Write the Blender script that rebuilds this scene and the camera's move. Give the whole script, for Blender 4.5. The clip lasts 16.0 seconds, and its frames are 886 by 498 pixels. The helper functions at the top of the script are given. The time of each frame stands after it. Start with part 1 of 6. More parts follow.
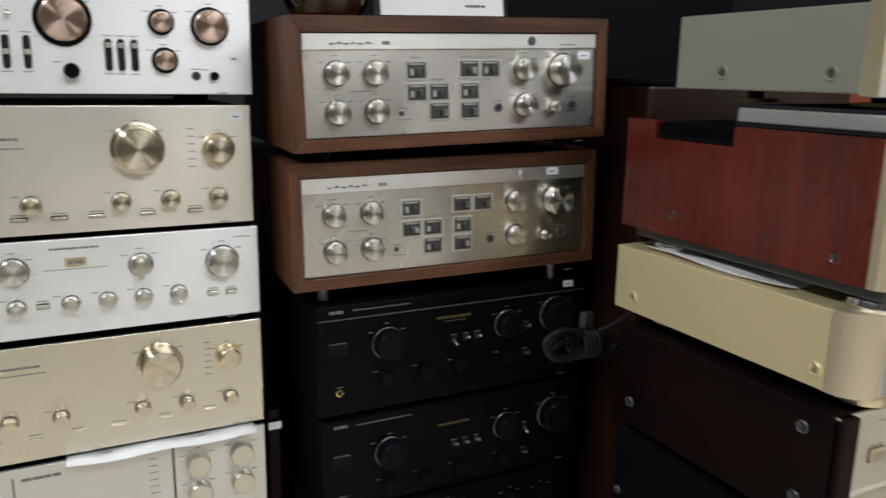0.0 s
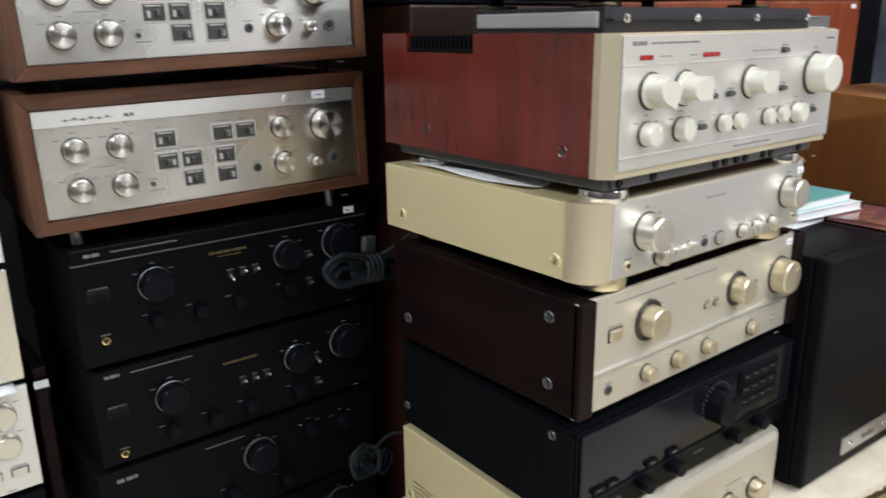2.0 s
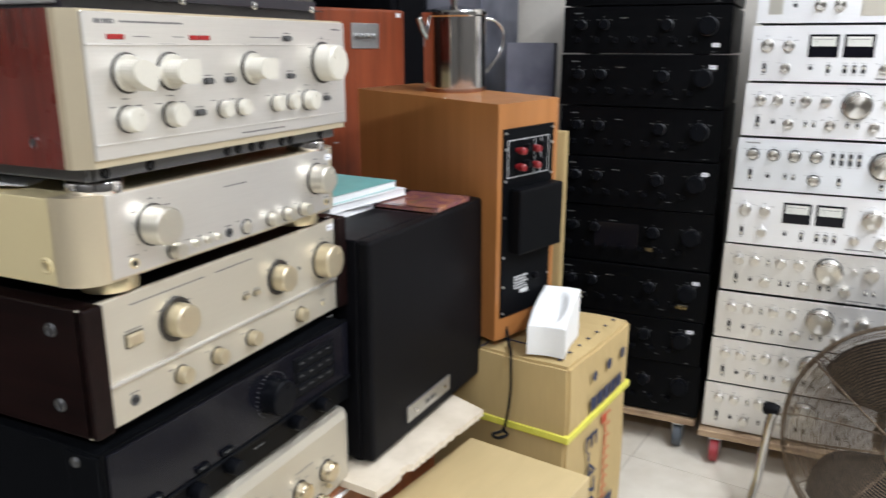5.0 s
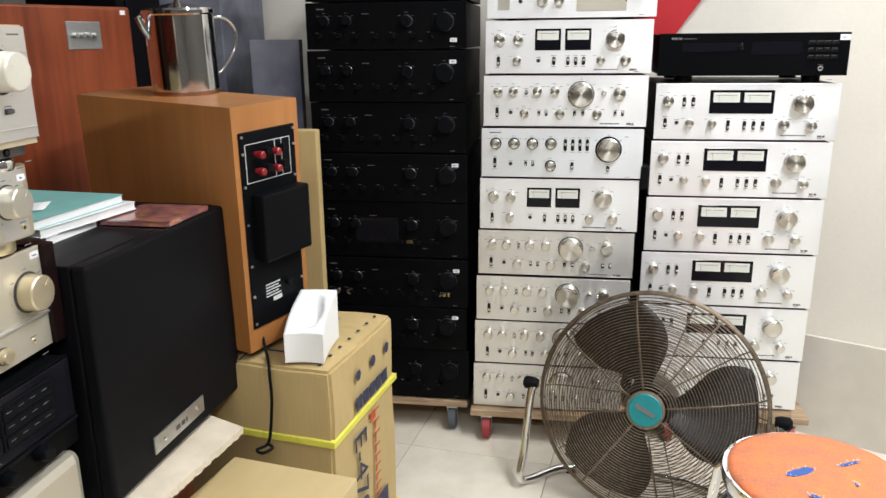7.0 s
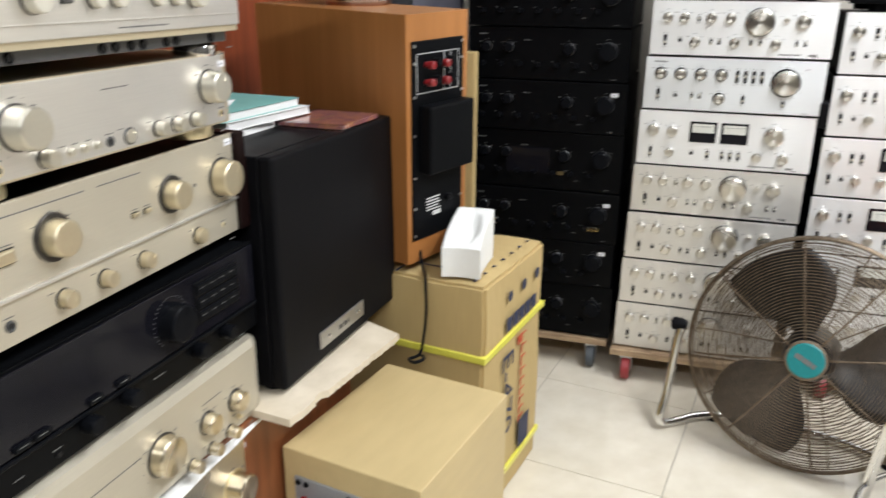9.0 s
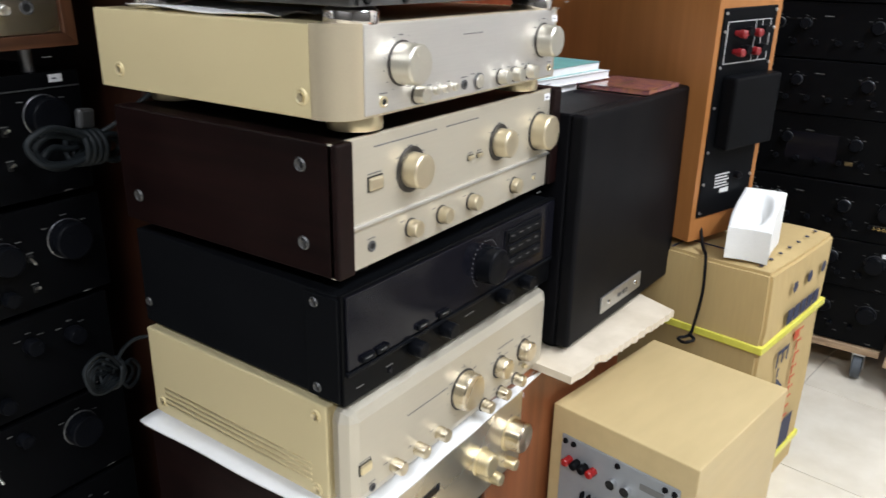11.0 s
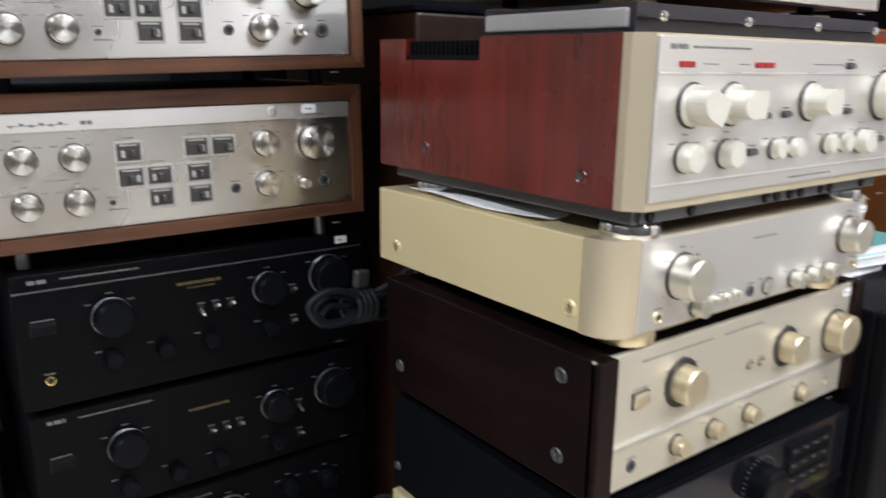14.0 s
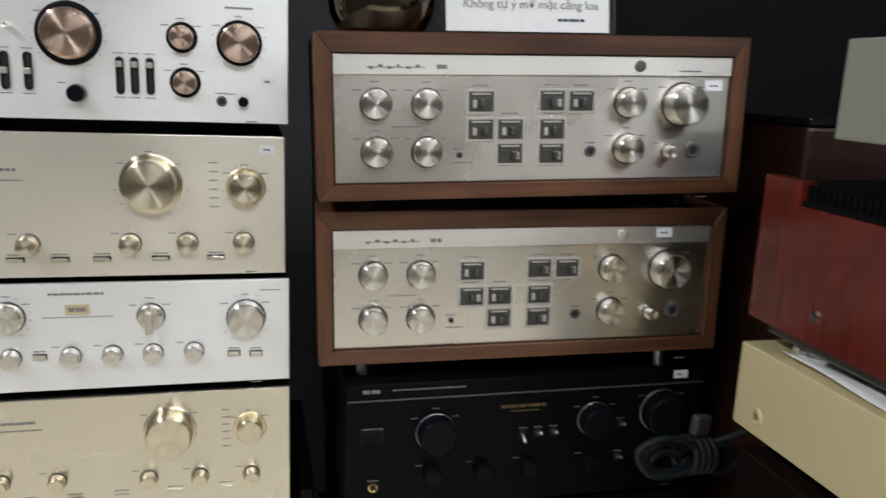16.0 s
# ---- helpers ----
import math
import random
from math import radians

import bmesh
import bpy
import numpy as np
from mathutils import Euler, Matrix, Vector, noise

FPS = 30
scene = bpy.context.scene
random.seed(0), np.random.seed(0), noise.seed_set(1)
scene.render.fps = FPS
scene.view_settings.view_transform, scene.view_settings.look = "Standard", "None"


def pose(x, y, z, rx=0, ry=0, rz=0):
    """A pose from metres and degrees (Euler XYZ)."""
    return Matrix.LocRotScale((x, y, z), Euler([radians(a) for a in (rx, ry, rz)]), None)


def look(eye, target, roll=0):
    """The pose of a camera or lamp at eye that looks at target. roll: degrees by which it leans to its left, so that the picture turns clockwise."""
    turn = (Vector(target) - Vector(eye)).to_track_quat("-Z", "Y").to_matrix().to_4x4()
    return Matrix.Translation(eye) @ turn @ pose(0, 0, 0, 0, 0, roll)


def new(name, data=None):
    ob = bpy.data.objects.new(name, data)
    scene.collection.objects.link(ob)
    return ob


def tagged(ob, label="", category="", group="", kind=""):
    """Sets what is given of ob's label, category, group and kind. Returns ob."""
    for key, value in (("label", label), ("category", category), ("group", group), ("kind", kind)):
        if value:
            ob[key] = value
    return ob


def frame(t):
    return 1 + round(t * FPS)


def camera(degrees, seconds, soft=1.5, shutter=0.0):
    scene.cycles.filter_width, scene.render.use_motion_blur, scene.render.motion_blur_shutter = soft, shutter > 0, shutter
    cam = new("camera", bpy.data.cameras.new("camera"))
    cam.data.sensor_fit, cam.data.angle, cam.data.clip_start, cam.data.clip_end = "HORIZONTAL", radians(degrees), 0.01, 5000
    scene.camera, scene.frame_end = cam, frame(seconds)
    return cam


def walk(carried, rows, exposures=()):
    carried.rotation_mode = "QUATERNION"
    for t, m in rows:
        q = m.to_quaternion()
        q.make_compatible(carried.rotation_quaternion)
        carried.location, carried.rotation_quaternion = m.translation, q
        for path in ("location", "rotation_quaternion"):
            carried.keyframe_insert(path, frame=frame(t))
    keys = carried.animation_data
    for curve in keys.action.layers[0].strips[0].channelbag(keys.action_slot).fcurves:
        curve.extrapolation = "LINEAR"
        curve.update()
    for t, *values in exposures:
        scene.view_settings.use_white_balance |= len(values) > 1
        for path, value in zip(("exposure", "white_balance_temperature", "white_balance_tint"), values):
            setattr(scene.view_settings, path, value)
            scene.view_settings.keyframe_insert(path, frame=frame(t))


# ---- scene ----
cam = camera(59.8, 16.0, soft=1.45, shutter=0.5)
PATH = [
    (0, (0.2098, 0.0720, 1.1932), (1.0186, 1.6737, 0.7884), 1.0),
    (0.5, (0.2344, 0.0393, 1.1932), (1.1551, 1.5766, 0.7774), 0.2),
    (1, (0.2528, 0.0261, 1.1868), (1.2486, 1.5143, 0.7645), -0.1),
    (1.5, (0.2798, 0.0256, 1.1666), (1.3240, 1.4669, 0.6992), -0.7),
    (2, (0.2962, 0.0174, 1.1509), (1.3982, 1.4002, 0.6403), -0.7),
    (2.5, (0.3117, 0.0037, 1.1307), (1.5054, 1.3004, 0.6026), -0.5),
    (3, (0.3148, -0.0005, 1.1233), (1.5414, 1.2630, 0.5906), -0.3),
    (3.5, (0.3207, -0.0042, 1.1114), (1.5854, 1.2234, 0.5851), -0.2),
    (4, (0.3313, -0.0255, 1.1150), (1.6949, 1.1148, 0.6385), -0.4),
    (4.5, (0.3662, -0.0580, 1.1150), (1.8701, 0.8979, 0.6560), -0.5),
    (5, (0.3984, -0.0780, 1.1132), (2.0146, 0.6636, 0.6422), 0.2),
    (5.2, (0.4091, -0.0871, 1.1114), (2.0525, 0.5850, 0.6265), 0.3),
    (7.3, (0.4522, -0.1443, 1.1261), (2.2064, 0.1042, 0.6311), -0.6),
    (7.5, (0.4542, -0.1437, 1.1252), (2.2067, 0.1060, 0.6219), -0.6),
    (8, (0.4536, -0.1352, 1.1104), (2.1961, 0.1449, 0.5916), -0.4),
    (8.5, (0.4457, -0.1088, 1.0874), (2.1602, 0.2652, 0.5345), 0.1),
    (9, (0.4318, -0.0675, 1.0608), (2.0877, 0.4667, 0.4609), 0.4),
    (9.5, (0.4219, -0.0296, 1.0442), (2.0110, 0.6409, 0.4011), 0.6),
    (10, (0.4089, -0.0061, 1.0304), (1.9345, 0.7750, 0.3606), 0.8),
    (10.2, (0.4008, 0.0073, 1.0267), (1.8993, 0.8356, 0.3533), 0.7),
    (12.3, (0.3144, 0.0633, 1.0569), (1.6718, 1.1887, 0.5307), 2.6),
    (12.5, (0.3171, 0.0629, 1.0670), (1.6593, 1.2158, 0.5620), 2.8),
    (12.8, (0.3175, 0.0626, 1.0815), (1.6393, 1.2472, 0.5990), 2.8),
    (13, (0.3198, 0.0664, 1.0889), (1.6275, 1.2712, 0.6158), 2.5),
    (13.5, (0.3476, 0.0809, 1.0901), (1.5721, 1.3864, 0.6637), 2.3),
    (14, (0.4014, 0.1050, 1.1181), (1.4717, 1.5380, 0.6864), 0.7),
    (14.5, (0.4115, 0.1267, 1.1458), (1.2809, 1.6954, 0.7346), 0.4),
    (15, (0.4021, 0.1458, 1.1720), (1.1077, 1.8037, 0.7890), 1.5),
    (15.5, (0.3974, 0.1858, 1.1960), (0.9873, 1.8873, 0.8151), 2.5),
    (16, (0.4094, 0.2323, 1.2218), (0.8400, 1.9749, 0.8197), 2.3),
]
EXPOSURES = [(0, -0.1, 6350, 10), (0.5, 0.0, 6350, 10), (1, 0.15, 6300, 10), (1.5, 0.35, 6200, 10), (2, 0.4, 6100, 10), (3, 0.48, 6000, 12), (5, 0.45, 6100, 12), (7.5, 0.4, 6450, 10), (8.5, 0.4, 6450, 10), (10, 0.48, 6300, 10), (12.5, 0.5, 5980, 14), (13.5, 0.52, 6120, 13), (14.5, 0.48, 6020, 13), (15, 0.38, 6060, 12), (15.5, 0.14, 6250, 10), (16, 0.02, 6300, 10)]
walk(cam, [(t, look(eye, target, roll)) for t, eye, target, roll in PATH], EXPOSURES)

# ---- light ----
world = bpy.data.worlds.new("world")
world.use_nodes = True
world.node_tree.nodes["Background"].inputs["Color"].default_value = (0.9, 0.95, 1.0, 1)
world.node_tree.nodes["Background"].inputs["Strength"].default_value = 0.02
scene.world = world
TUBE_POWER = 29.0


# ---- materials ----
def material(name, color, rough=0.5, metal=0.0, **kw):
    """Principled material with two scales of colour variation and a fine bump."""
    m = bpy.data.materials.new(name)
    m.use_nodes = True
    nt = m.node_tree
    b = nt.nodes["Principled BSDF"]
    b.inputs["Base Color"].default_value = (*color, 1)
    b.inputs["Roughness"].default_value = rough
    b.inputs["Metallic"].default_value = metal
    for key, value in kw.get("inputs", {}).items():
        b.inputs[key].default_value = value
    co = nt.nodes.new("ShaderNodeTexCoord")
    mp = nt.nodes.new("ShaderNodeMapping")
    nt.links.new(co.outputs["Object"], mp.inputs["Vector"])
    mp.inputs["Scale"].default_value = kw.get("stretch", (1, 1, 1))
    vary, grain = kw.get("vary", 0.12), kw.get("grain", 60.0)
    if vary:
        fine = nt.nodes.new("ShaderNodeTexNoise")
        fine.inputs["Scale"].default_value = grain
        fine.inputs["Detail"].default_value = 5
        nt.links.new(mp.outputs["Vector"], fine.inputs["Vector"])
        broad = nt.nodes.new("ShaderNodeTexNoise")
        broad.inputs["Scale"].default_value = kw.get("broad", 5.0)
        broad.inputs["Detail"].default_value = 3
        nt.links.new(co.outputs["Object"], broad.inputs["Vector"])
        mean = nt.nodes.new("ShaderNodeMath")
        mean.operation = "ADD"
        nt.links.new(fine.outputs["Fac"], mean.inputs[0])
        nt.links.new(broad.outputs["Fac"], mean.inputs[1])
        span = nt.nodes.new("ShaderNodeMapRange")
        span.inputs["From Min"].default_value = 0.7
        span.inputs["From Max"].default_value = 1.3
        nt.links.new(mean.outputs[0], span.inputs["Value"])
        mix = nt.nodes.new("ShaderNodeMix")
        mix.data_type = "RGBA"
        dark = kw.get("second", tuple(c * (1 - vary) for c in color))
        mix.inputs["A"].default_value = (*dark, 1)
        mix.inputs["B"].default_value = (*[min(1, c * (1 + vary * 0.5)) for c in color], 1)
        nt.links.new(span.outputs["Result"], mix.inputs["Factor"])
        nt.links.new(mix.outputs["Result"], b.inputs["Base Color"])
        rr = nt.nodes.new("ShaderNodeMapRange")
        rr.inputs["From Min"].default_value, rr.inputs["From Max"].default_value = 0.3, 0.7
        rr.inputs["To Min"].default_value = max(0.02, rough - kw.get("rvary", 0.06))
        rr.inputs["To Max"].default_value = min(1, rough + kw.get("rvary", 0.06))
        nt.links.new(broad.outputs["Fac"], rr.inputs["Value"])
        nt.links.new(rr.outputs["Result"], b.inputs["Roughness"])
        if kw.get("bump", 0.0):
            bp = nt.nodes.new("ShaderNodeBump")
            bp.inputs["Strength"].default_value = kw["bump"]
            bp.inputs["Distance"].default_value = kw.get("depth", 0.001)
            nt.links.new(fine.outputs["Fac"], bp.inputs["Height"])
            nt.links.new(bp.outputs["Normal"], b.inputs["Normal"])
    if kw.get("radial"):
        b.inputs["Anisotropic"].default_value = kw["radial"]
        tg = nt.nodes.new("ShaderNodeTangent")
        tg.direction_type, tg.axis = "RADIAL", kw.get("axis", "Y")
        b.inputs["Anisotropic Rotation"].default_value = 0.25
        nt.links.new(tg.outputs["Tangent"], b.inputs["Tangent"])
    return m


def wood(name, dark, light, rough=0.4, axis="Z", scale=9.0, coat=0.0):
    """Wood with long grain along the axis and darker figure."""
    stretch = {"X": (0.05, 1, 1), "Y": (1, 0.05, 1), "Z": (1, 1, 0.05)}[axis]
    m = material(name, light, rough, 0, second=dark, vary=0.2, stretch=stretch, grain=scale * 9, broad=scale * 0.5, bump=0.02, depth=0.0004)
    nt = m.node_tree
    mp = next(n for n in nt.nodes if n.type == "MAPPING")
    wave = nt.nodes.new("ShaderNodeTexNoise")
    wave.inputs["Scale"].default_value = scale * 2.5
    wave.inputs["Distortion"].default_value = 0.8
    nt.links.new(mp.outputs["Vector"], wave.inputs["Vector"])
    span = next(n for n in nt.nodes if n.type == "MAP_RANGE" and abs(n.inputs["From Max"].default_value - 1.3) < 0.01)
    add = next(n for n in nt.nodes if n.type == "MATH")
    more = nt.nodes.new("ShaderNodeMath")
    more.operation = "ADD"
    nt.links.new(add.outputs[0], more.inputs[0])
    nt.links.new(wave.outputs["Fac"], more.inputs[1])
    span.inputs["From Min"].default_value, span.inputs["From Max"].default_value = 1.15, 1.85
    nt.links.new(more.outputs[0], span.inputs["Value"])
    nt.nodes["Principled BSDF"].inputs["Coat Weight"].default_value = coat
    nt.nodes["Principled BSDF"].inputs["Coat Roughness"].default_value = 0.15
    return m


BRUSH = (0.03, 1, 1)
SILVER = material("brushed_silver", (0.77, 0.735, 0.675), 0.27, 1.0, vary=0.05, radial=0.7, axis="Z", stretch=BRUSH, grain=900)
WHITE_SILVER = material("satin_white_silver", (0.88, 0.88, 0.88), 0.38, 0.75, vary=0.04, radial=0.7, axis="Z", stretch=BRUSH, grain=700)
COOL_SILVER = material("cool_satin_silver", (0.80, 0.82, 0.84), 0.38, 0.75, vary=0.04, radial=0.7, axis="Z", stretch=BRUSH, grain=700)
WARM_SILVER = material("warm_silver", (0.72, 0.70, 0.66), 0.36, 0.85, vary=0.05, radial=0.7, axis="Z", stretch=BRUSH, grain=800)
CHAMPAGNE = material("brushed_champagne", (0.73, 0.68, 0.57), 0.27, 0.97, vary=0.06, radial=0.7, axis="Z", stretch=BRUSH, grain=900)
# Lighter champagne: the brighter light higher up the end stack is in the colour.
LIT_CHAMPAGNE = material("brushed_lit_champagne", (0.82, 0.775, 0.68), 0.33, 0.85, vary=0.05, radial=0.7, axis="Z", stretch=BRUSH, grain=900)
SATIN_CHAMPAGNE = material("satin_champagne_panel", (0.58, 0.535, 0.435), 0.46, 0.62, vary=0.05, radial=0.4, axis="Z", stretch=BRUSH, grain=900)
GOLD_PAINT = material("champagne_gold_paint", (0.66, 0.56, 0.32), 0.40, 0.25, vary=0.05, grain=1200, bump=0.05, depth=0.0002)
GOLD_SATIN = material("champagne_satin_metal", (0.66, 0.57, 0.40), 0.36, 0.65, vary=0.05, grain=900, bump=0.04, depth=0.0002)
PALE_GOLD = material("pale_gold", (0.80, 0.70, 0.46), 0.32, 0.9, vary=0.05, grain=300)
GREY_GREEN = material("grey_green_paint", (0.27, 0.27, 0.22), 0.5, 0.2, vary=0.05, grain=900, bump=0.05, depth=0.0002)
KNOB_SILVER = material("spun_silver", (0.74, 0.715, 0.66), 0.26, 1.0, vary=0.04, grain=200, radial=0.97)
KNOB_GOLD = material("spun_champagne", (0.72, 0.645, 0.50), 0.26, 1.0, vary=0.04, grain=200, radial=0.97)
KNOB_BRONZE = material("spun_bronze", (0.62, 0.46, 0.37), 0.26, 1.0, vary=0.05, grain=200, radial=0.97)
KNOB_SATIN = material("satin_champagne_knob", (0.68, 0.65, 0.56), 0.33, 0.92, vary=0.04, grain=300)
KNOB_MATT_GOLD = material("matt_champagne_knob", (0.66, 0.58, 0.41), 0.36, 0.85, vary=0.04, grain=300)
KNOB_CREAM = material("cream_satin_knob", (0.68, 0.65, 0.56), 0.42, 0.35, vary=0.04, grain=300)
KNOB_BLACK = material("black_knob", (0.0045, 0.005, 0.0065), 0.28, 0.0, vary=0.1, grain=200)
BLACK_METAL = material("black_painted_steel", (0.0042, 0.0046, 0.0055), 0.42, 0.0, vary=0.15, grain=700, bump=0.08, depth=0.0003)
BLACK_PANEL = material("black_brushed_panel", (0.0030, 0.0032, 0.0038), 0.33, 0.0, vary=0.15, stretch=BRUSH, grain=900)
BLACK_GLOSS = material("black_gloss_glass", (0.006, 0.006, 0.009), 0.08, 0.0, vary=0.1, grain=30, rvary=0.03, inputs={"Specular IOR Level": 0.2})
BLACK_PLASTIC = material("black_plastic", (0.006, 0.006, 0.007), 0.45, 0.0, vary=0.15, grain=400)
BLACK_ASH = wood("black_ash", (0.003, 0.003, 0.0036), (0.0065, 0.0065, 0.008), 0.40, "Z", 14)
for dark in (BLACK_ASH, BLACK_METAL, BLACK_PANEL, BLACK_PLASTIC, KNOB_BLACK):
    dark.node_tree.nodes["Principled BSDF"].inputs["Specular IOR Level"].default_value = 0.06
# Dark knob collars; round the lever knobs it paints the recess shadow.
KNOB_DARK = material("dark_knob_ring", (0.055, 0.05, 0.045), 0.4, 0.6, vary=0.1, grain=200)
RING = material("dull_bright_ring", (0.24, 0.24, 0.25), 0.35, 0.9, vary=0.1, grain=200)
DARK_GREY = material("dark_grey_metal", (0.10, 0.10, 0.10), 0.45, 0.5, vary=0.08, grain=600)
SWITCH_PALE = material("pale_switch_face", (0.42, 0.40, 0.36), 0.45, vary=0.1, grain=200)
SWITCH_DARK = material("dark_switch_recess", (0.045, 0.042, 0.037), 0.5, 0.1, vary=0.1, grain=200)
# Near-black for slots, socket holes and gaps: their inner shade is painted on.
HOLE = material("hole_shade", (0.004, 0.004, 0.004), 0.7, vary=0)
WALNUT = wood("walnut", (0.030, 0.011, 0.005), (0.125, 0.050, 0.022), 0.40, "X", 12)
WALNUT_SIDE = wood("walnut_upright", (0.030, 0.011, 0.005), (0.125, 0.050, 0.022), 0.40, "Z", 12)
MAHOGANY = wood("red_mahogany", (0.058, 0.0070, 0.004), (0.128, 0.014, 0.008), 0.28, "Z", 16, 0.35)
ROSEWOOD = wood("dark_rosewood", (0.004, 0.0018, 0.0018), (0.010, 0.0038, 0.0034), 0.42, "Y", 14)
ROSEWOOD.node_tree.nodes["Principled BSDF"].inputs["Specular IOR Level"].default_value = 0.13
# Wood colour lowered to include the shadow between the stacks.
BROWN_CABINET = wood("brown_cabinet_wood", (0.013, 0.0045, 0.002), (0.027, 0.009, 0.004), 0.42, "Z", 8)
RED_CABINET = wood("red_cabinet_wood", (0.15, 0.030, 0.010), (0.28, 0.062, 0.020), 0.38, "Z", 8)
CHERRY = wood("cherry_veneer", (0.315, 0.128, 0.036), (0.375, 0.158, 0.047), 0.40, "Z", 6)
MAPLE = material("maple_veneer", (0.53, 0.41, 0.21), 0.45, vary=0.07, stretch=(0.25, 1, 1), grain=45, broad=7)
PLYWOOD = wood("plywood_edge", (0.22, 0.14, 0.08), (0.46, 0.33, 0.20), 0.7, "X", 20)
CARDBOARD = material("cardboard", (0.49, 0.36, 0.16), 0.8, vary=0.06, stretch=(1, 1, 0.1), grain=160, bump=0.15, depth=0.0006)
PAPER = material("white_paper", (0.80, 0.80, 0.79), 0.7, vary=0.04, grain=90)
TAG = material("white_tag", (0.82, 0.82, 0.84), 0.55, vary=0.03, grain=300)
FOAM = material("expanded_foam", (0.82, 0.82, 0.80), 0.75, vary=0.05, grain=420, bump=0.4, depth=0.001)
BOARD = material("torn_white_board", (0.66, 0.58, 0.46), 0.8, second=(0.56, 0.48, 0.36), vary=0.2, grain=25, bump=0.3, depth=0.003)
CHROME = material("chrome", (0.82, 0.82, 0.82), 0.08, 1.0, vary=0.06, grain=12, rvary=0.05)
STEEL = material("polished_steel", (0.74, 0.73, 0.72), 0.11, 1.0, vary=0.05, grain=300, stretch=(1, 1, 0.02), bump=0.03, depth=0.0002)
RUST_WIRE = material("rusty_wire", (0.20, 0.155, 0.11), 0.42, 0.6, second=(0.09, 0.06, 0.035), vary=0.4, grain=90)
BLADE = material("fan_blade", (0.006, 0.006, 0.007), 0.45, 0.1, vary=0.3, grain=40)
TEAL = material("teal_badge", (0.012, 0.21, 0.22), 0.35, vary=0.1, grain=100)
ORANGE_FABRIC = material("orange_fabric", (0.74, 0.20, 0.065), 0.9, second=(0.46, 0.17, 0.10), vary=0.35, broad=26, grain=210, bump=0.6, depth=0.002)
BLUE_VINYL = material("blue_vinyl", (0.02, 0.09, 0.35), 0.4, vary=0.15, grain=120)
TILE = material("cream_floor_tile", (0.70, 0.65, 0.55), 0.14, second=(0.62, 0.56, 0.45), vary=0.12, grain=14, broad=3, rvary=0.05)
GROUT = material("grout", (0.34, 0.31, 0.26), 0.8, vary=0.15, grain=90)
# Unseen south and west walls, darkened to cut fill and deepen the metal reflections.
ROOM_PAINT = material("dark_unseen_wall", (0.075, 0.07, 0.064), 0.7, vary=0.1, grain=40)
WALL_PAINT = material("cream_wall_paint", (0.69, 0.645, 0.565), 0.75, vary=0.04, grain=120, bump=0.1, depth=0.0008)
DADO = material("grey_cream_dado", (0.62, 0.57, 0.49), 0.5, vary=0.06, grain=20)
# Unseen ceiling and battens: grey instead of white, so less light bounces down.
CEILING_PAINT = material("ceiling_paint", (0.34, 0.34, 0.335), 0.8, vary=0.03, grain=60)
DARK_WALL = material("near_black_wall", (0.012, 0.012, 0.014), 0.7, vary=0.2, grain=30)
RED_PAINT = material("red_sign", (0.50, 0.015, 0.02), 0.4, vary=0.08, grain=40)
RUBBER_RED = material("red_rubber", (0.30, 0.03, 0.035), 0.5, vary=0.15, grain=120)
RUBBER_GREY = material("grey_rubber", (0.07, 0.08, 0.09), 0.55, vary=0.15, grain=120)
SCREW_GREY = material("dull_screw", (0.11, 0.11, 0.11), 0.45, 0.8, vary=0.1, grain=200)
ZINC = material("zinc_steel", (0.55, 0.55, 0.54), 0.35, 0.9, vary=0.12, grain=150)
TAPE = material("yellow_tape", (0.72, 0.68, 0.10), 0.3, vary=0.08, grain=60)
INK = material("dark_ink", (0.16, 0.155, 0.15), 0.6, vary=0)
INK_BLUE = material("navy_ink", (0.03, 0.035, 0.07), 0.7, vary=0.1, grain=200)
INK_RED = material("red_ink", (0.50, 0.08, 0.03), 0.7, vary=0.1, grain=200)
INK_WHITE = material("white_ink", (0.15, 0.15, 0.145), 0.6, vary=0)
INK_BRIGHT = material("bright_white_ink", (0.62, 0.62, 0.61), 0.6, vary=0)
INK_GOLD = material("gold_ink", (0.12, 0.085, 0.035), 0.45, 0.4, vary=0)
TERMINAL_RED = material("red_terminal", (0.22, 0.012, 0.015), 0.3, vary=0.1, grain=100)
PLINTH_WOOD = wood("plinth_wood", (0.13, 0.042, 0.015), (0.22, 0.075, 0.027), 0.4, "Z", 8)
RED_LED = material("red_lens", (0.30, 0.012, 0.012), 0.25, vary=0)
BRASS = material("brass", (0.75, 0.55, 0.22), 0.25, 1.0, vary=0.05, grain=200)
METER_FACE = material("meter_face", (0.72, 0.72, 0.66), 0.5, vary=0.06, grain=30)
TEAL_PAPER = material("teal_cover", (0.20, 0.50, 0.47), 0.45, vary=0.12, grain=25)
CD_ART = material("printed_insert", (0.24, 0.105, 0.05), 0.2, second=(0.11, 0.035, 0.075), vary=0.6, grain=75, broad=38)
PURPLE = material("purple_packaging", (0.10, 0.03, 0.20), 0.4, vary=0.3, grain=20)
POSTER = material("pale_blue_packaging", (0.20, 0.205, 0.24), 0.5, second=(0.06, 0.065, 0.09), vary=0.3, grain=8)
CORD = material("grey_cord", (0.010, 0.013, 0.015), 0.55, vary=0.1, grain=200, inputs={"Specular IOR Level": 0.25})
VINYL = material("black_vinyl_binder", (0.016, 0.014, 0.020), 0.35, vary=0.2, grain=350, bump=0.2, depth=0.0006)
SMOKED = material("smoked_chrome", (0.14, 0.115, 0.09), 0.06, 1.0, vary=0.1, grain=6)
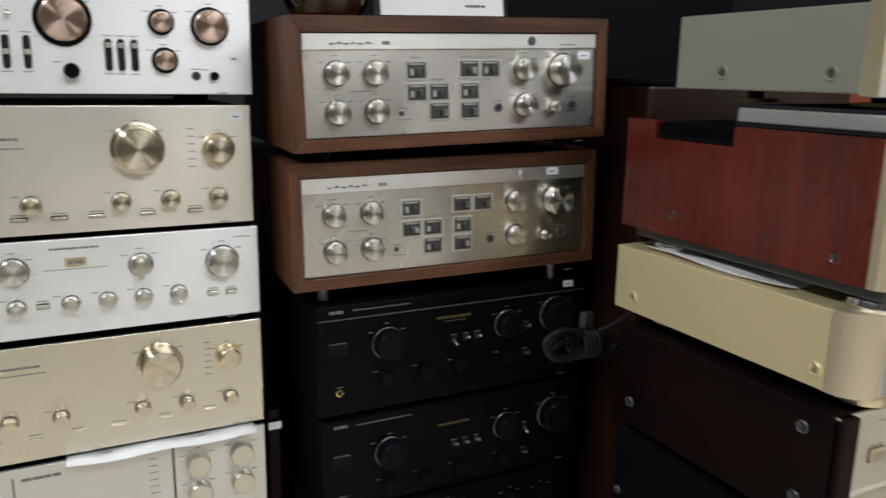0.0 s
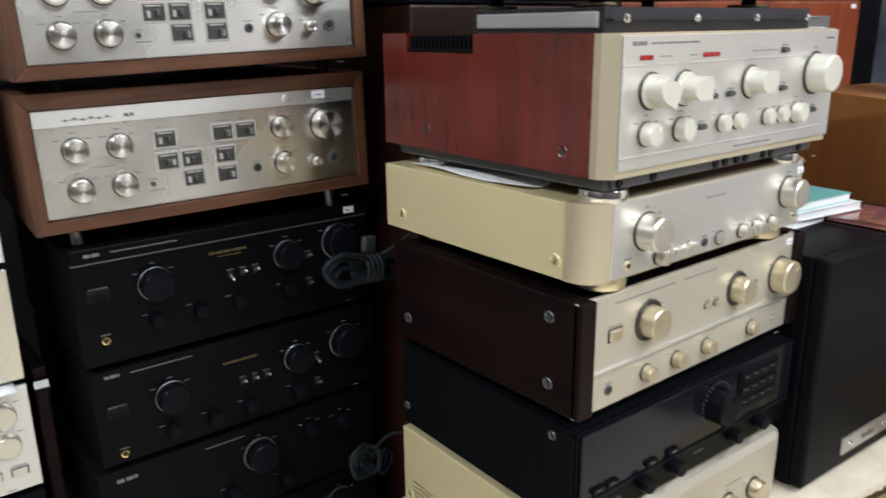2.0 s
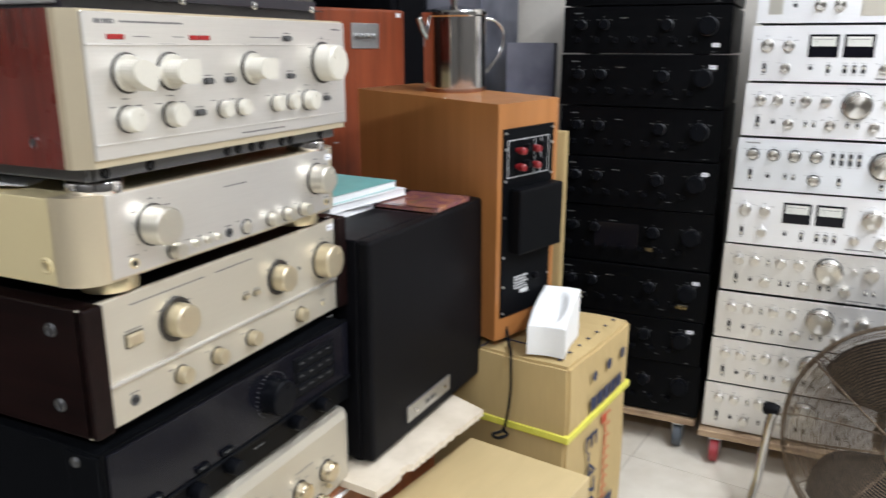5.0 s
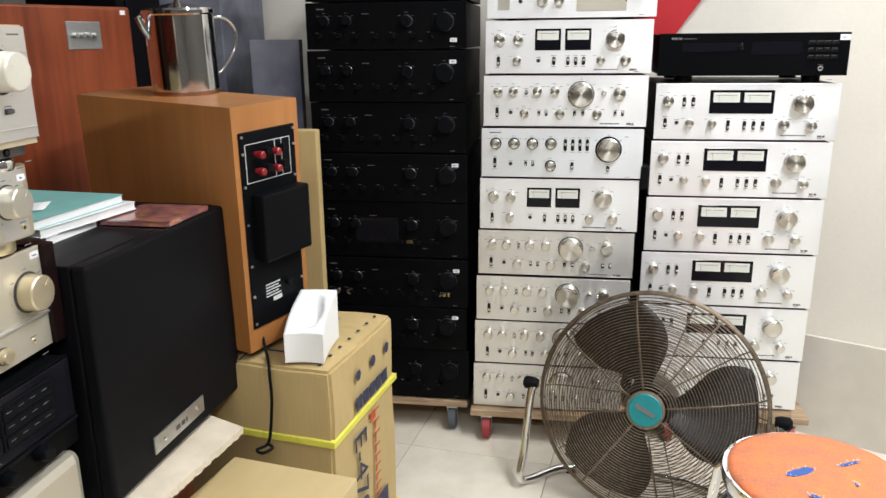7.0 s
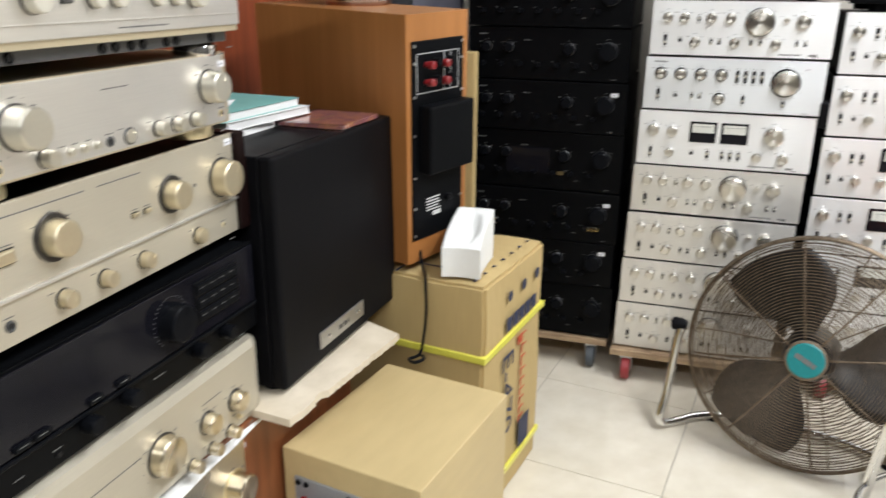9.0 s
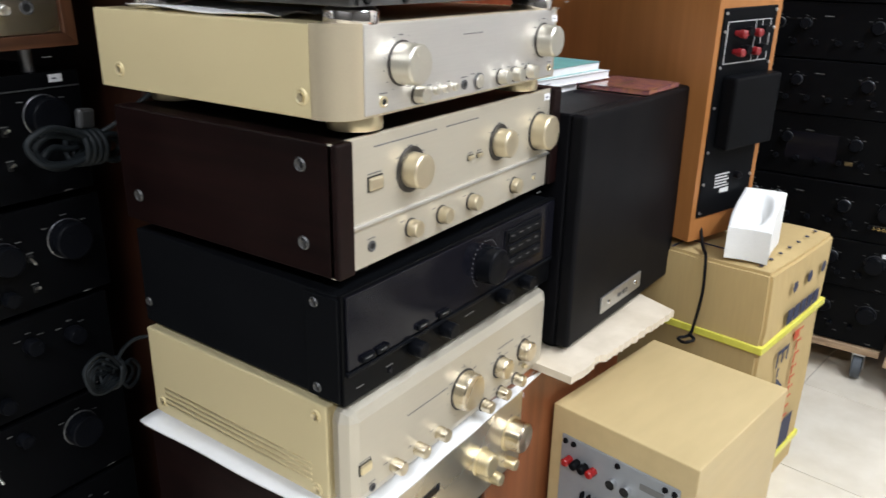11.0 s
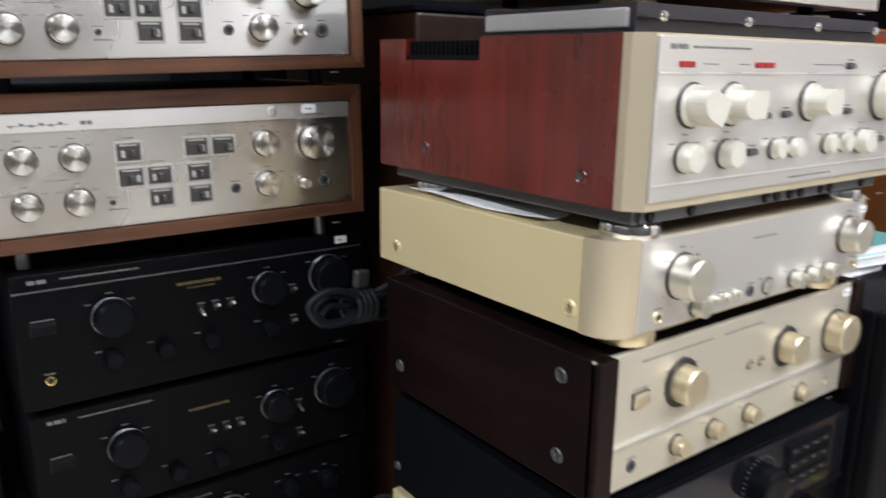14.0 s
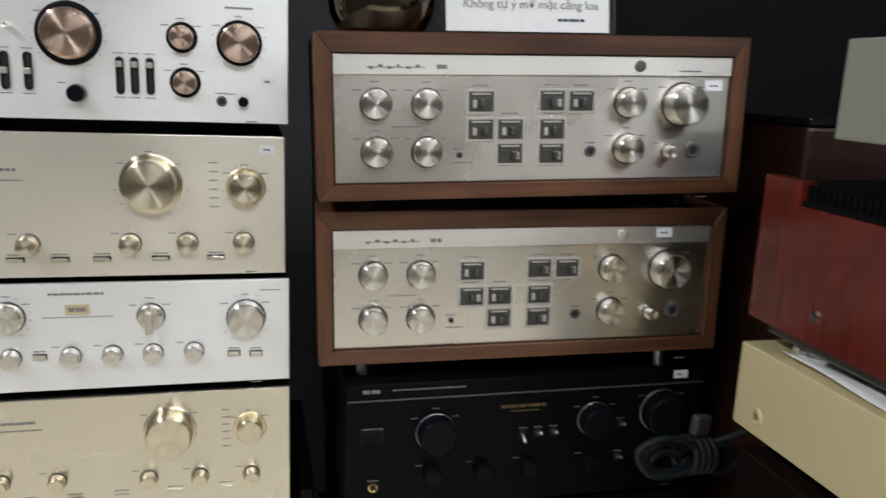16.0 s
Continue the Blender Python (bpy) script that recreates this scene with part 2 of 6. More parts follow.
CLEAR = material("clear_plastic", (0.9, 0.9, 0.9), 0.06, vary=0, inputs={"Transmission Weight": 1.0, "IOR": 1.45})
LAMP_GLOW = material("tube_glow", (0.9, 0.95, 1.0), 0.4, vary=0, inputs={"Emission Color": (0.92, 0.97, 1.0, 1), "Emission Strength": 14.0})


# ---- building helpers ----
def part(name, bm, mat, parent, label=""):
    """Links a bmesh as one mesh object under a thing or a part."""
    me = bpy.data.meshes.new(name)
    bm.to_mesh(me)
    bm.free()
    me.materials.append(mat)
    return put(name, me, parent, label)


def put(name, me, parent, label="", m=None):
    ob = new(name, me)
    ob.parent = parent
    if m is not None:
        ob.matrix_basis = m
    if label:
        tagged(ob, label)
    return ob


def thing(name, m, label, category, group="", kind=""):
    ob = new(name)
    ob.empty_display_size = 0.05
    ob.matrix_basis = m
    return tagged(ob, label, category, group, kind)


def solid(name, bm, mat, label, category, group="", kind="", m=None):
    """A top-level thing that is one mesh."""
    ob = part(name, bm, mat, None)
    if m is not None:
        ob.matrix_basis = m
    return tagged(ob, label, category, group, kind)


def box(bm, x0, x1, y0, y1, z0, z1, bevel=0.0, seg=2):
    r = bmesh.ops.create_cube(bm, size=1.0, matrix=Matrix.LocRotScale(((x0 + x1) / 2, (y0 + y1) / 2, (z0 + z1) / 2), None, (abs(x1 - x0), abs(y1 - y0), abs(z1 - z0))))
    if bevel:
        edges = list({e for v in r["verts"] for e in v.link_edges})
        bmesh.ops.bevel(bm, geom=edges, offset=bevel, segments=seg, affect="EDGES", profile=0.5)
    return bm


def cube(x0, x1, y0, y1, z0, z1, bevel=0.0, seg=2):
    return box(bmesh.new(), x0, x1, y0, y1, z0, z1, bevel, seg)


def lathe(bm, profile, seg=28, axis="Y", at=(0, 0, 0), smooth=True):
    """Turns a profile of (radius, height) about the axis; height runs along it."""
    rings = []
    for r, h in profile:
        ring = []
        for i in range(seg):
            a = 2 * math.pi * i / seg
            c, s = r * math.cos(a), r * math.sin(a)
            p = {"Y": (c, h, s), "Z": (c, s, h), "X": (h, c, s)}[axis]
            ring.append(bm.verts.new((p[0] + at[0], p[1] + at[1], p[2] + at[2])))
        rings.append(ring)
    for a, b in zip(rings, rings[1:]):
        for i in range(seg):
            f = bm.faces.new((a[i], a[(i + 1) % seg], b[(i + 1) % seg], b[i]))
            f.smooth = smooth
    bm.faces.new(rings[0])
    bm.faces.new(rings[-1])
    bmesh.ops.recalc_face_normals(bm, faces=bm.faces[:])
    for e in bm.edges:
        if len(e.link_faces) == 2 and e.calc_face_angle(0) > 0.5:
            e.smooth = False
    return bm


def tube(bm, points, r, seg=8, closed=False):
    """Sweeps a round section along points."""
    pts = [Vector(p) for p in points]
    n = len(pts)
    rings, side = [], None
    for i, p in enumerate(pts):
        a = pts[(i - 1) % n] if closed or i else p
        b = pts[(i + 1) % n] if closed or i < n - 1 else p
        d = (b - a).normalized()
        if side is None:
            side = d.orthogonal().normalized()
        side = (side - d * side.dot(d)).normalized()
        up = d.cross(side)
        rings.append([bm.verts.new(p + (side * math.cos(2 * math.pi * k / seg) + up * math.sin(2 * math.pi * k / seg)) * r) for k in range(seg)])
    pairs = list(zip(rings, rings[1:])) + ([(rings[-1], rings[0])] if closed else [])
    for a, b in pairs:
        for k in range(seg):
            f = bm.faces.new((a[k], a[(k + 1) % seg], b[(k + 1) % seg], b[k]))
            f.smooth = True
    if not closed:
        bm.faces.new(rings[0][::-1])
        bm.faces.new(rings[-1])
    bmesh.ops.recalc_face_normals(bm, faces=bm.faces[:])
    return bm


def spline(points, steps=8, closed=False):
    """Catmull-Rom points through the given ones."""
    p = [Vector(q) for q in points]
    n = len(p)
    out = []
    for i in range(n if closed else n - 1):
        a = p[(i - 1) % n] if closed or i else p[0] * 2 - p[1]
        b, c = p[i], p[(i + 1) % n]
        d = p[(i + 2) % n] if closed or i < n - 2 else c * 2 - b
        for k in range(steps):
            t = k / steps
            out.append(0.5 * (2 * b + (c - a) * t + (2 * a - 5 * b + 4 * c - d) * t * t + (3 * b - a - 3 * c + d) * t ** 3))
    if not closed:
        out.append(p[-1])
    return out


def slab(bm, outline, z0, z1):
    """A flat plate of any outline in x, y between two heights."""
    lo = [bm.verts.new((x, y, z0)) for x, y in outline]
    hi = [bm.verts.new((x, y, z1)) for x, y in outline]
    bm.faces.new(lo[::-1])
    bm.faces.new(hi)
    n = len(lo)
    for i in range(n):
        bm.faces.new((lo[i], lo[(i + 1) % n], hi[(i + 1) % n], hi[i]))
    bmesh.ops.recalc_face_normals(bm, faces=bm.faces[:])
    return bm


MESHES = {}


def shared(key, mat, build):
    """One mesh for all alike small parts."""
    if key not in MESHES:
        bm = build()
        me = bpy.data.meshes.new(key[0])
        bm.to_mesh(me)
        bm.free()
        me.materials.append(mat)
        MESHES[key] = me
    return MESHES[key]


def text_mesh(body, size, mat, align="LEFT", shear=0.0):
    """Flat lettering as a mesh, in x and y, from Blender's own font."""
    cu = bpy.data.curves.new("lettering", "FONT")
    cu.body, cu.size, cu.align_x, cu.extrude, cu.shear = body, size, align, 0.0002, shear
    ob = bpy.data.objects.new("lettering", cu)
    scene.collection.objects.link(ob)
    bpy.context.view_layer.update()
    me = bpy.data.meshes.new_from_object(ob.evaluated_get(bpy.context.evaluated_depsgraph_get()))
    bpy.data.objects.remove(ob)
    me.materials.clear()
    me.materials.append(mat)
    return me


def bars(bm, rng, x, z, width, height, y=-0.0003, gap=0.3):
    """A caption as small plain bars."""
    cx = x
    while cx < x + width - height * 0.4:
        w = min(rng.uniform(1.0, 3.2) * height, x + width - cx)
        box(bm, cx, cx + w, y, y + 0.0004, z, z + height)
        cx += w + height * gap * rng.uniform(0.7, 1.6)


# ---- hi-fi units: local x to the right along the panel, y into the depth, z up; the panel's face is y = 0 ----
KNOBS = {"silver": KNOB_SILVER, "gold": KNOB_GOLD, "bronze": KNOB_BRONZE, "satin": KNOB_SATIN, "black": KNOB_BLACK, "pale": PALE_GOLD, "matt": KNOB_MATT_GOLD, "cream": KNOB_CREAM}


def knob_mesh(style, r, length):
    def build():
        bm = bmesh.new()
        lathe(bm, [(r * 0.97, 0), (r, -0.001), (r * 0.95, -length + 0.0016), (r * 0.88, -length), (r * 0.80, -length - 0.0002), (r * 0.2, -length + 0.0004)], 32)
        if r > 0.008:
            box(bm, -0.0006, 0.0006, -length - 0.0006, -length + 0.001, r * 0.45, r * 0.82)
        return bm
    return shared(("knob", style, round(r, 4), round(length, 4)), KNOBS[style], build)


def ring_mesh(r, mat, key):
    return shared(("collar", key, round(r, 4)), mat, lambda: lathe(bmesh.new(), [(r * 0.8, 0.0), (r, 0.0), (r, -0.0012), (r * 0.95, -0.002), (r * 0.8, -0.002)], 32))


def controls(root, items, w, h, y, rng, ink, strip=None):
    """Knobs, switches, buttons and so on of a panel, each a part; captions are small bars, joined."""
    cap = bmesh.new()
    box(cap, w * 0.9, w * 0.9 + 0.012, y - 0.0003, y + 0.0001, h * 0.06, h * 0.06 + 0.0012)
    for it in items:
        kind, x, z = it[0], it[1], it[2]
        yy = strip[1] if strip and z > strip[0] else y
        at = pose(x, yy, z)
        if kind == "k":
            r, length, style = it[3], it[4], it[5]
            ob = put("knob", knob_mesh(style, r, length), root, "", at @ pose(0, 0, 0, 0, rng.uniform(-60, 60), 0))
            if len(it) > 6:
                put("collar", ring_mesh(r * it[7] if len(it) > 7 else r * 1.2, it[6], it[6].name), root, "", at)
            if r > 0.0155 and style != "black":
                for i in range(13):
                    a = radians(-150 + 25 * i)
                    tx, tz = x + math.sin(a) * r * 1.36, z + math.cos(a) * r * 1.36
                    box(cap, tx - 0.0005, tx + 0.0005, y - 0.0003, y + 0.0001, tz - 0.0005, tz + 0.0005)
            for i in range(3 if r > 0.011 else 1):
                a = (i - 1) * 0.9
                bars(cap, rng, x + math.sin(a) * (r + 0.008) - 0.005, z + math.cos(a) * (r + 0.006), 0.008, 0.0010, y - 0.0003)
        elif kind == "w":  # winged lever knob
            r = it[3]
            def build():
                bm = bmesh.new()
                lathe(bm, [(r * 0.98, 0), (r * 0.98, -0.004), (r * 0.9, -0.006)], 28)
                arc = [(r * 0.92 * math.cos(a), r * 0.66 * math.sin(a)) for a in [radians(90 + 180 * k / 12) for k in range(13)]]
                slab(bm, arc + [(r * 0.86, -r * 0.66), (r * 0.92, 0.0), (r * 0.86, r * 0.66)], 0.004, 0.025)
                bmesh.ops.transform(bm, matrix=Matrix(((1, 0, 0, 0), (0, 0, -1, 0), (0, 1, 0, 0), (0, 0, 0, 1))), verts=bm.verts[-32:])
                return bm
            put("lever_knob", shared(("lever", r), KNOB_CREAM, build), root, "", at @ pose(0, 0, 0, 0, it[4], 0))
            # Dark ring drawn in place of the recess shadow behind the lever.
            put("collar", ring_mesh(r * 1.08, KNOB_DARK, "dark"), root, "", at)
            bars(cap, rng, x - 0.012, z + r * 1.45, 0.022, 0.0011, y - 0.0003)
        elif kind == "t":  # toggle in a slot
            put("switch_slot", shared(("slot", it[3]), HOLE, lambda: cube(-0.0035, 0.0035, -0.0012, 0.001, -it[3], it[3], 0.0006, 1)), root, "", at)
            def build():
                bm = bmesh.new()
                lathe(bm, [(0.0012, 0), (0.0022, -0.011), (0.0016, -0.0125)], 10)
                return bm
            put("switch_lever", shared(("toggle",), KNOB_SATIN, build), root, "", at @ pose(0, -0.001, 0, rng.choice((-24, 24)), 0, 0))
            bars(cap, rng, x - 0.005, z + it[3] + 0.002, 0.010, 0.0012, y - 0.0003)
        elif kind == "s":  # slider
            hh = it[3]
            put("slider_slot", shared(("slider", hh), HOLE, lambda: cube(-0.004, 0.004, -0.001, 0.001, -hh, hh, 0.0035, 2)), root, "", at)
            put("slider_tip", shared(("tip",), KNOB_SATIN, lambda: cube(-0.003, 0.003, -0.007, 0, -0.003, 0.003, 0.001)), root, "", at @ pose(0, 0, it[4] * hh))
            bars(cap, rng, x - 0.006, z - hh - 0.004, 0.011, 0.0010, y - 0.0003)
            bars(cap, rng, x - 0.006, z + hh + 0.003, 0.011, 0.0010, y - 0.0003)
        elif kind == "b":  # push button
            bw, bh, mat = it[3], it[4], it[5]
            put("button", shared(("button", bw, bh, mat.name), mat, lambda: cube(-bw / 2, bw / 2, -0.004, 0.001, -bh / 2, bh / 2, min(bw, bh) * 0.18, 2)), root, "", at)
            if bh > 0.003:
                put("button_surround", shared(("surround", bw, bh), HOLE, lambda: cube(-bw / 2 - 0.001, bw / 2 + 0.001, -0.0006, 0.001, -bh / 2 - 0.001, bh / 2 + 0.001)), root, "", at)
            bars(cap, rng, x - bw / 2, z + bh / 2 + 0.003, max(bw, 0.008), 0.0012, y - 0.0003)
        elif kind == "r":  # framed window with a pale flag and a small dark lever
            put("switch_plate", shared(("plate",), SWITCH_PALE, lambda: cube(-0.0155, 0.0155, -0.0012, 0.001, -0.0128, 0.0122, 0.0008, 1)), root, "", at)
            put("switch_window", shared(("window",), SWITCH_DARK, lambda: cube(-0.0128, 0.0128, -0.0018, 0.001, -0.0100, 0.0096, 0.0005, 1)), root, "", at)
            put("switch_scale", shared(("scale",), SWITCH_PALE, lambda: cube(-0.0095, 0.0095, -0.0021, 0, 0.0066, 0.0084)), root, "", at)
            fx = rng.choice((-0.0085, -0.0085, 0.0055))
            put("switch_face", shared(("rockerface",), SWITCH_PALE, lambda: cube(0.0, 0.0042, -0.0024, 0.0, -0.0062, 0.0018, 0.0006, 1)), root, "", at @ pose(fx, 0, 0))
            put("switch_bar", shared(("rockerbar",), SCREW_GREY, lambda: cube(-0.009, 0.009, -0.0021, 0.0, 0.0026, 0.0044)), root, "", at)
            put("switch_lever", shared(("rocker",), SCREW_GREY, lambda: cube(-0.0026, 0.0026, -0.0075, 0.0, -0.0048, 0.0024, 0.0012)), root, "", at @ pose(rng.choice((0.0, 0.0015, 0.004)), 0, 0))
            bars(cap, rng, x - 0.009, z + 0.0150, 0.016, 0.0010, y - 0.0003)
        elif kind == "j":  # socket
            r, mat = it[3], it[4]
            put("socket", shared(("socket", r, mat.name), mat, lambda: lathe(bmesh.new(), [(r * 0.55, 0.0), (r, 0.0), (r, -0.0015), (r * 0.7, -0.002), (r * 0.55, -0.0012)], 20)), root, "", at)
            put("socket_hole", shared(("sockethole", r), HOLE, lambda: lathe(bmesh.new(), [(r * 0.58, 0.0), (r * 0.58, -0.0016)], 16)), root, "", at)
            bars(cap, rng, x - 0.006, z + r + 0.002, 0.012, 0.0012, y - 0.0003)
        elif kind == "m":  # meter
            mw, mh = it[3], it[4]
            put("meter_frame", shared(("mframe", mw, mh), BLACK_GLOSS, lambda: cube(-mw / 2, mw / 2, -0.002, 0.001, -mh / 2, mh / 2, 0.0008, 1)), root, "", at)
            n = it[5]
            for i in range(n):
                fw = mw / n * 0.82
                cx = (i - (n - 1) / 2) * mw / n * 0.96
                put("meter_face", shared(("mface", round(fw, 4), mh), METER_FACE, lambda: cube(-fw / 2, fw / 2, -0.0026, 0, -mh * 0.02, mh * 0.40)), root, "", at @ pose(cx, 0, 0))
                needle = bmesh.new()
                box(needle, cx - fw * 0.3, cx - fw * 0.29, -0.003, -0.0026, 0, mh * 0.3)
                bars(needle, rng, cx - fw * 0.4, mh * 0.27, fw * 0.8, 0.0012, -0.0029)
                ob = part("meter_scale", needle, INK, root)
                ob.matrix_basis = at
        elif kind == "d":  # display or dark window
            dw, dh, mat = it[3], it[4], it[5]
            ob = part("window", cube(-dw / 2, dw / 2, -0.0012, 0.001, -dh / 2, dh / 2, 0.0006, 1), mat, root)
            ob.matrix_basis = at
        elif kind == "l":  # lens
            ob = put("indicator", shared(("lens", it[3]), it[4], lambda: cube(-it[3] / 2, it[3] / 2, -0.0012, 0.001, -0.0024, 0.0024, 0.0006, 1)), root, "", at)
        elif kind == "g":  # price tag
            ob = put("price_tag", shared(("tag", it[3]), TAG, lambda: cube(-it[3] / 2, it[3] / 2, -0.0006, 0.0, -it[3] * 0.28, it[3] * 0.28)), root, "small white price sticker", at)
            tb = bmesh.new()
            bars(tb, rng, -it[3] * 0.25, -0.0012, it[3] * 0.45, 0.0018, -0.0009, 0.9)
            part("price_writing", tb, INK_BLUE, ob)
        elif kind == "c":  # free caption
            bars(cap, rng, x, z, it[3], it[4], yy - 0.0003)
        elif kind == "n":  # nameplate made of a plain plate with bars
            ob = part("badge", cube(-it[3] / 2, it[3] / 2, -0.0015, 0.0, -it[4] / 2, it[4] / 2, 0.0004, 1), PALE_GOLD, root)
            ob.matrix_basis = at
            bars(cap, rng, x - it[3] * 0.36, z - 0.002, it[3] * 0.72, 0.004, y - 0.0019)
    tagged(part("lettering", cap, ink, root), kind="stuff")


SEED = [0]


def unit(name, label, m, w, h, d, panel, case, items, category="amplifier", group="", feet=0.008, foot_mat=BLACK_PLASTIC, panel_t=0.006,
         ink=INK, case_in=0.0, bevel=0.0012, sides=None, side_t=0.0, foot_r=0.022, vents=False):
    """A component: steel case, front panel, four feet and its controls. feet: their height, within h of the pose's base."""
    SEED[0] += 1
    rng = random.Random(SEED[0])
    root = thing(name, m, label, category, group)
    part("case", cube(case_in + side_t, w - case_in - side_t, panel_t, d, feet, h - 0.002, 0.002), case, root)
    part("panel", cube(side_t * 0, w, 0, panel_t, feet * 0.8, h, bevel, 2), panel, root)
    if sides:
        for x0, x1 in ((0, side_t), (w - side_t, w)):
            part("side_panel", cube(x0, x1, panel_t - 0.012, d, feet * 0.8, h, 0.002), sides, root)
    if vents:
        bm = bmesh.new()
        for i in range(12):
            box(bm, w * 0.15 + i * w * 0.06, w * 0.15 + i * w * 0.06 + 0.004, d * 0.3, d * 0.8, h - 0.0025, h - 0.0005)
        part("vent", bm, HOLE, root)
    for fx in (0.07, w - 0.07):
        for fy in (0.045, d - 0.06):
            put("foot", shared(("foot", feet, foot_mat.name, foot_r), foot_mat, lambda: lathe(bmesh.new(), [(foot_r, 0), (foot_r, feet * 0.7), (foot_r * 0.92, feet + 0.001)], 24, "Z")), root, "", pose(fx, fy, 0))
    controls(root, items, w, h, 0.0, rng, ink)
    return root


# ---- the room ----
X_WEST, X_EAST, Y_SOUTH, Y_NORTH, Z_TOP = -1.6, 2.98, -2.4, 2.0, 2.8
solid("wall_east", cube(X_EAST, X_EAST + 0.12, Y_SOUTH - 0.12, Y_NORTH + 0.12, 0, Z_TOP), WALL_PAINT, "cream painted plaster wall behind the silver stacks", "wall", kind="structure")
solid("wall_west", cube(X_WEST - 0.12, X_WEST, Y_SOUTH - 0.12, Y_NORTH + 0.12, 0, Z_TOP), ROOM_PAINT, "unseen plain wall, kept dark for contrast in the metals", "wall", kind="structure")
solid("wall_south", cube(X_WEST, X_EAST, Y_SOUTH - 0.12, Y_SOUTH, 0, Z_TOP), ROOM_PAINT, "unseen plain wall, kept dark for contrast in the metals", "wall", kind="structure")
solid("wall_north", cube(X_WEST, X_EAST, Y_NORTH, Y_NORTH + 0.12, 0, Z_TOP), DARK_WALL, "plain near-black wall behind the stacks", "wall", kind="structure")
solid("ceiling", cube(X_WEST - 0.12, X_EAST + 0.12, Y_SOUTH - 0.12, Y_NORTH + 0.12, Z_TOP, Z_TOP + 0.1), CEILING_PAINT, "unseen ceiling, kept dark for contrast in the metals", "ceiling", kind="structure")
solid("plinth", slab(bmesh.new(), [(2.618, -0.838), (2.52, -1.03), (2.26, -1.54), (2.273, -1.546), (2.532, -1.036), (2.632, -0.838)], 0, 0.30), DADO, "low grey-cream skirting panel beside the stack", "skirting", kind="structure")


def ceiling_light(x, y, turn):
    root = thing("ceiling_light", pose(x, y, Z_TOP, 0, 0, turn), "white batten with a bare fluorescent tube", "lamp", "ceiling lights")
    part("batten", cube(-0.62, 0.62, -0.035, 0.035, -0.05, 0, 0.006), CEILING_PAINT, root)
    part("fluorescent_tube", lathe(bmesh.new(), [(0.014, -0.59), (0.014, 0.59)], 16, "X", (0, 0, -0.078)), LAMP_GLOW, root, "glowing white tube")
    for s in (-1, 1):
        part("lamp_holder", cube(s * 0.6 - 0.012, s * 0.6 + 0.012, -0.018, 0.018, -0.1, -0.05, 0.003), CEILING_PAINT, root)
    lamp = bpy.data.lights.new("tube_light", "AREA")
    lamp.shape, lamp.size, lamp.size_y, lamp.energy, lamp.color = "RECTANGLE", 1.2, 0.12, TUBE_POWER, (0.96, 0.98, 1.0)
    ob = new("tube_light", lamp)
    ob.matrix_basis = pose(x, y, Z_TOP - 0.11, 0, 0, turn)


# The pair at x = -1.15 is unseen, added to brighten the west-facing sides.
for lx, ly, turn in ((0.55, -1.3, 0), (1.75, -0.9, 0), (1.75, -2.0, 0), (-1.15, -0.7, 90), (-1.15, 0.6, 90)):
    ceiling_light(lx, ly, turn)


# ---- stack in the middle, fronts at about y = 0.52 ----
def screw(root, x, y, z, mat=GOLD_PAINT, r=0.0085):
    """A recessed screw in the left-hand side."""
    put("screw_cup", shared(("cup", r, mat.name), mat, lambda: lathe(bmesh.new(), [(r, 0.0), (r, -0.0006), (r * 0.82, -0.0018), (r * 0.6, -0.0008)], 20, "X")), root, "", pose(x, y, z))
    # On gold cases a pale head colour imitates the highlight in the cup.
    head = PALE_GOLD if mat == GOLD_PAINT else SCREW_GREY
    put("screw", shared(("screwhead", r, head.name), head, lambda: lathe(bmesh.new(), [(r * 0.55, 0.0), (r * 0.5, -0.0022), (r * 0.15, -0.0014)], 16, "X")), root, "", pose(x, y, z))


MX = 0.883


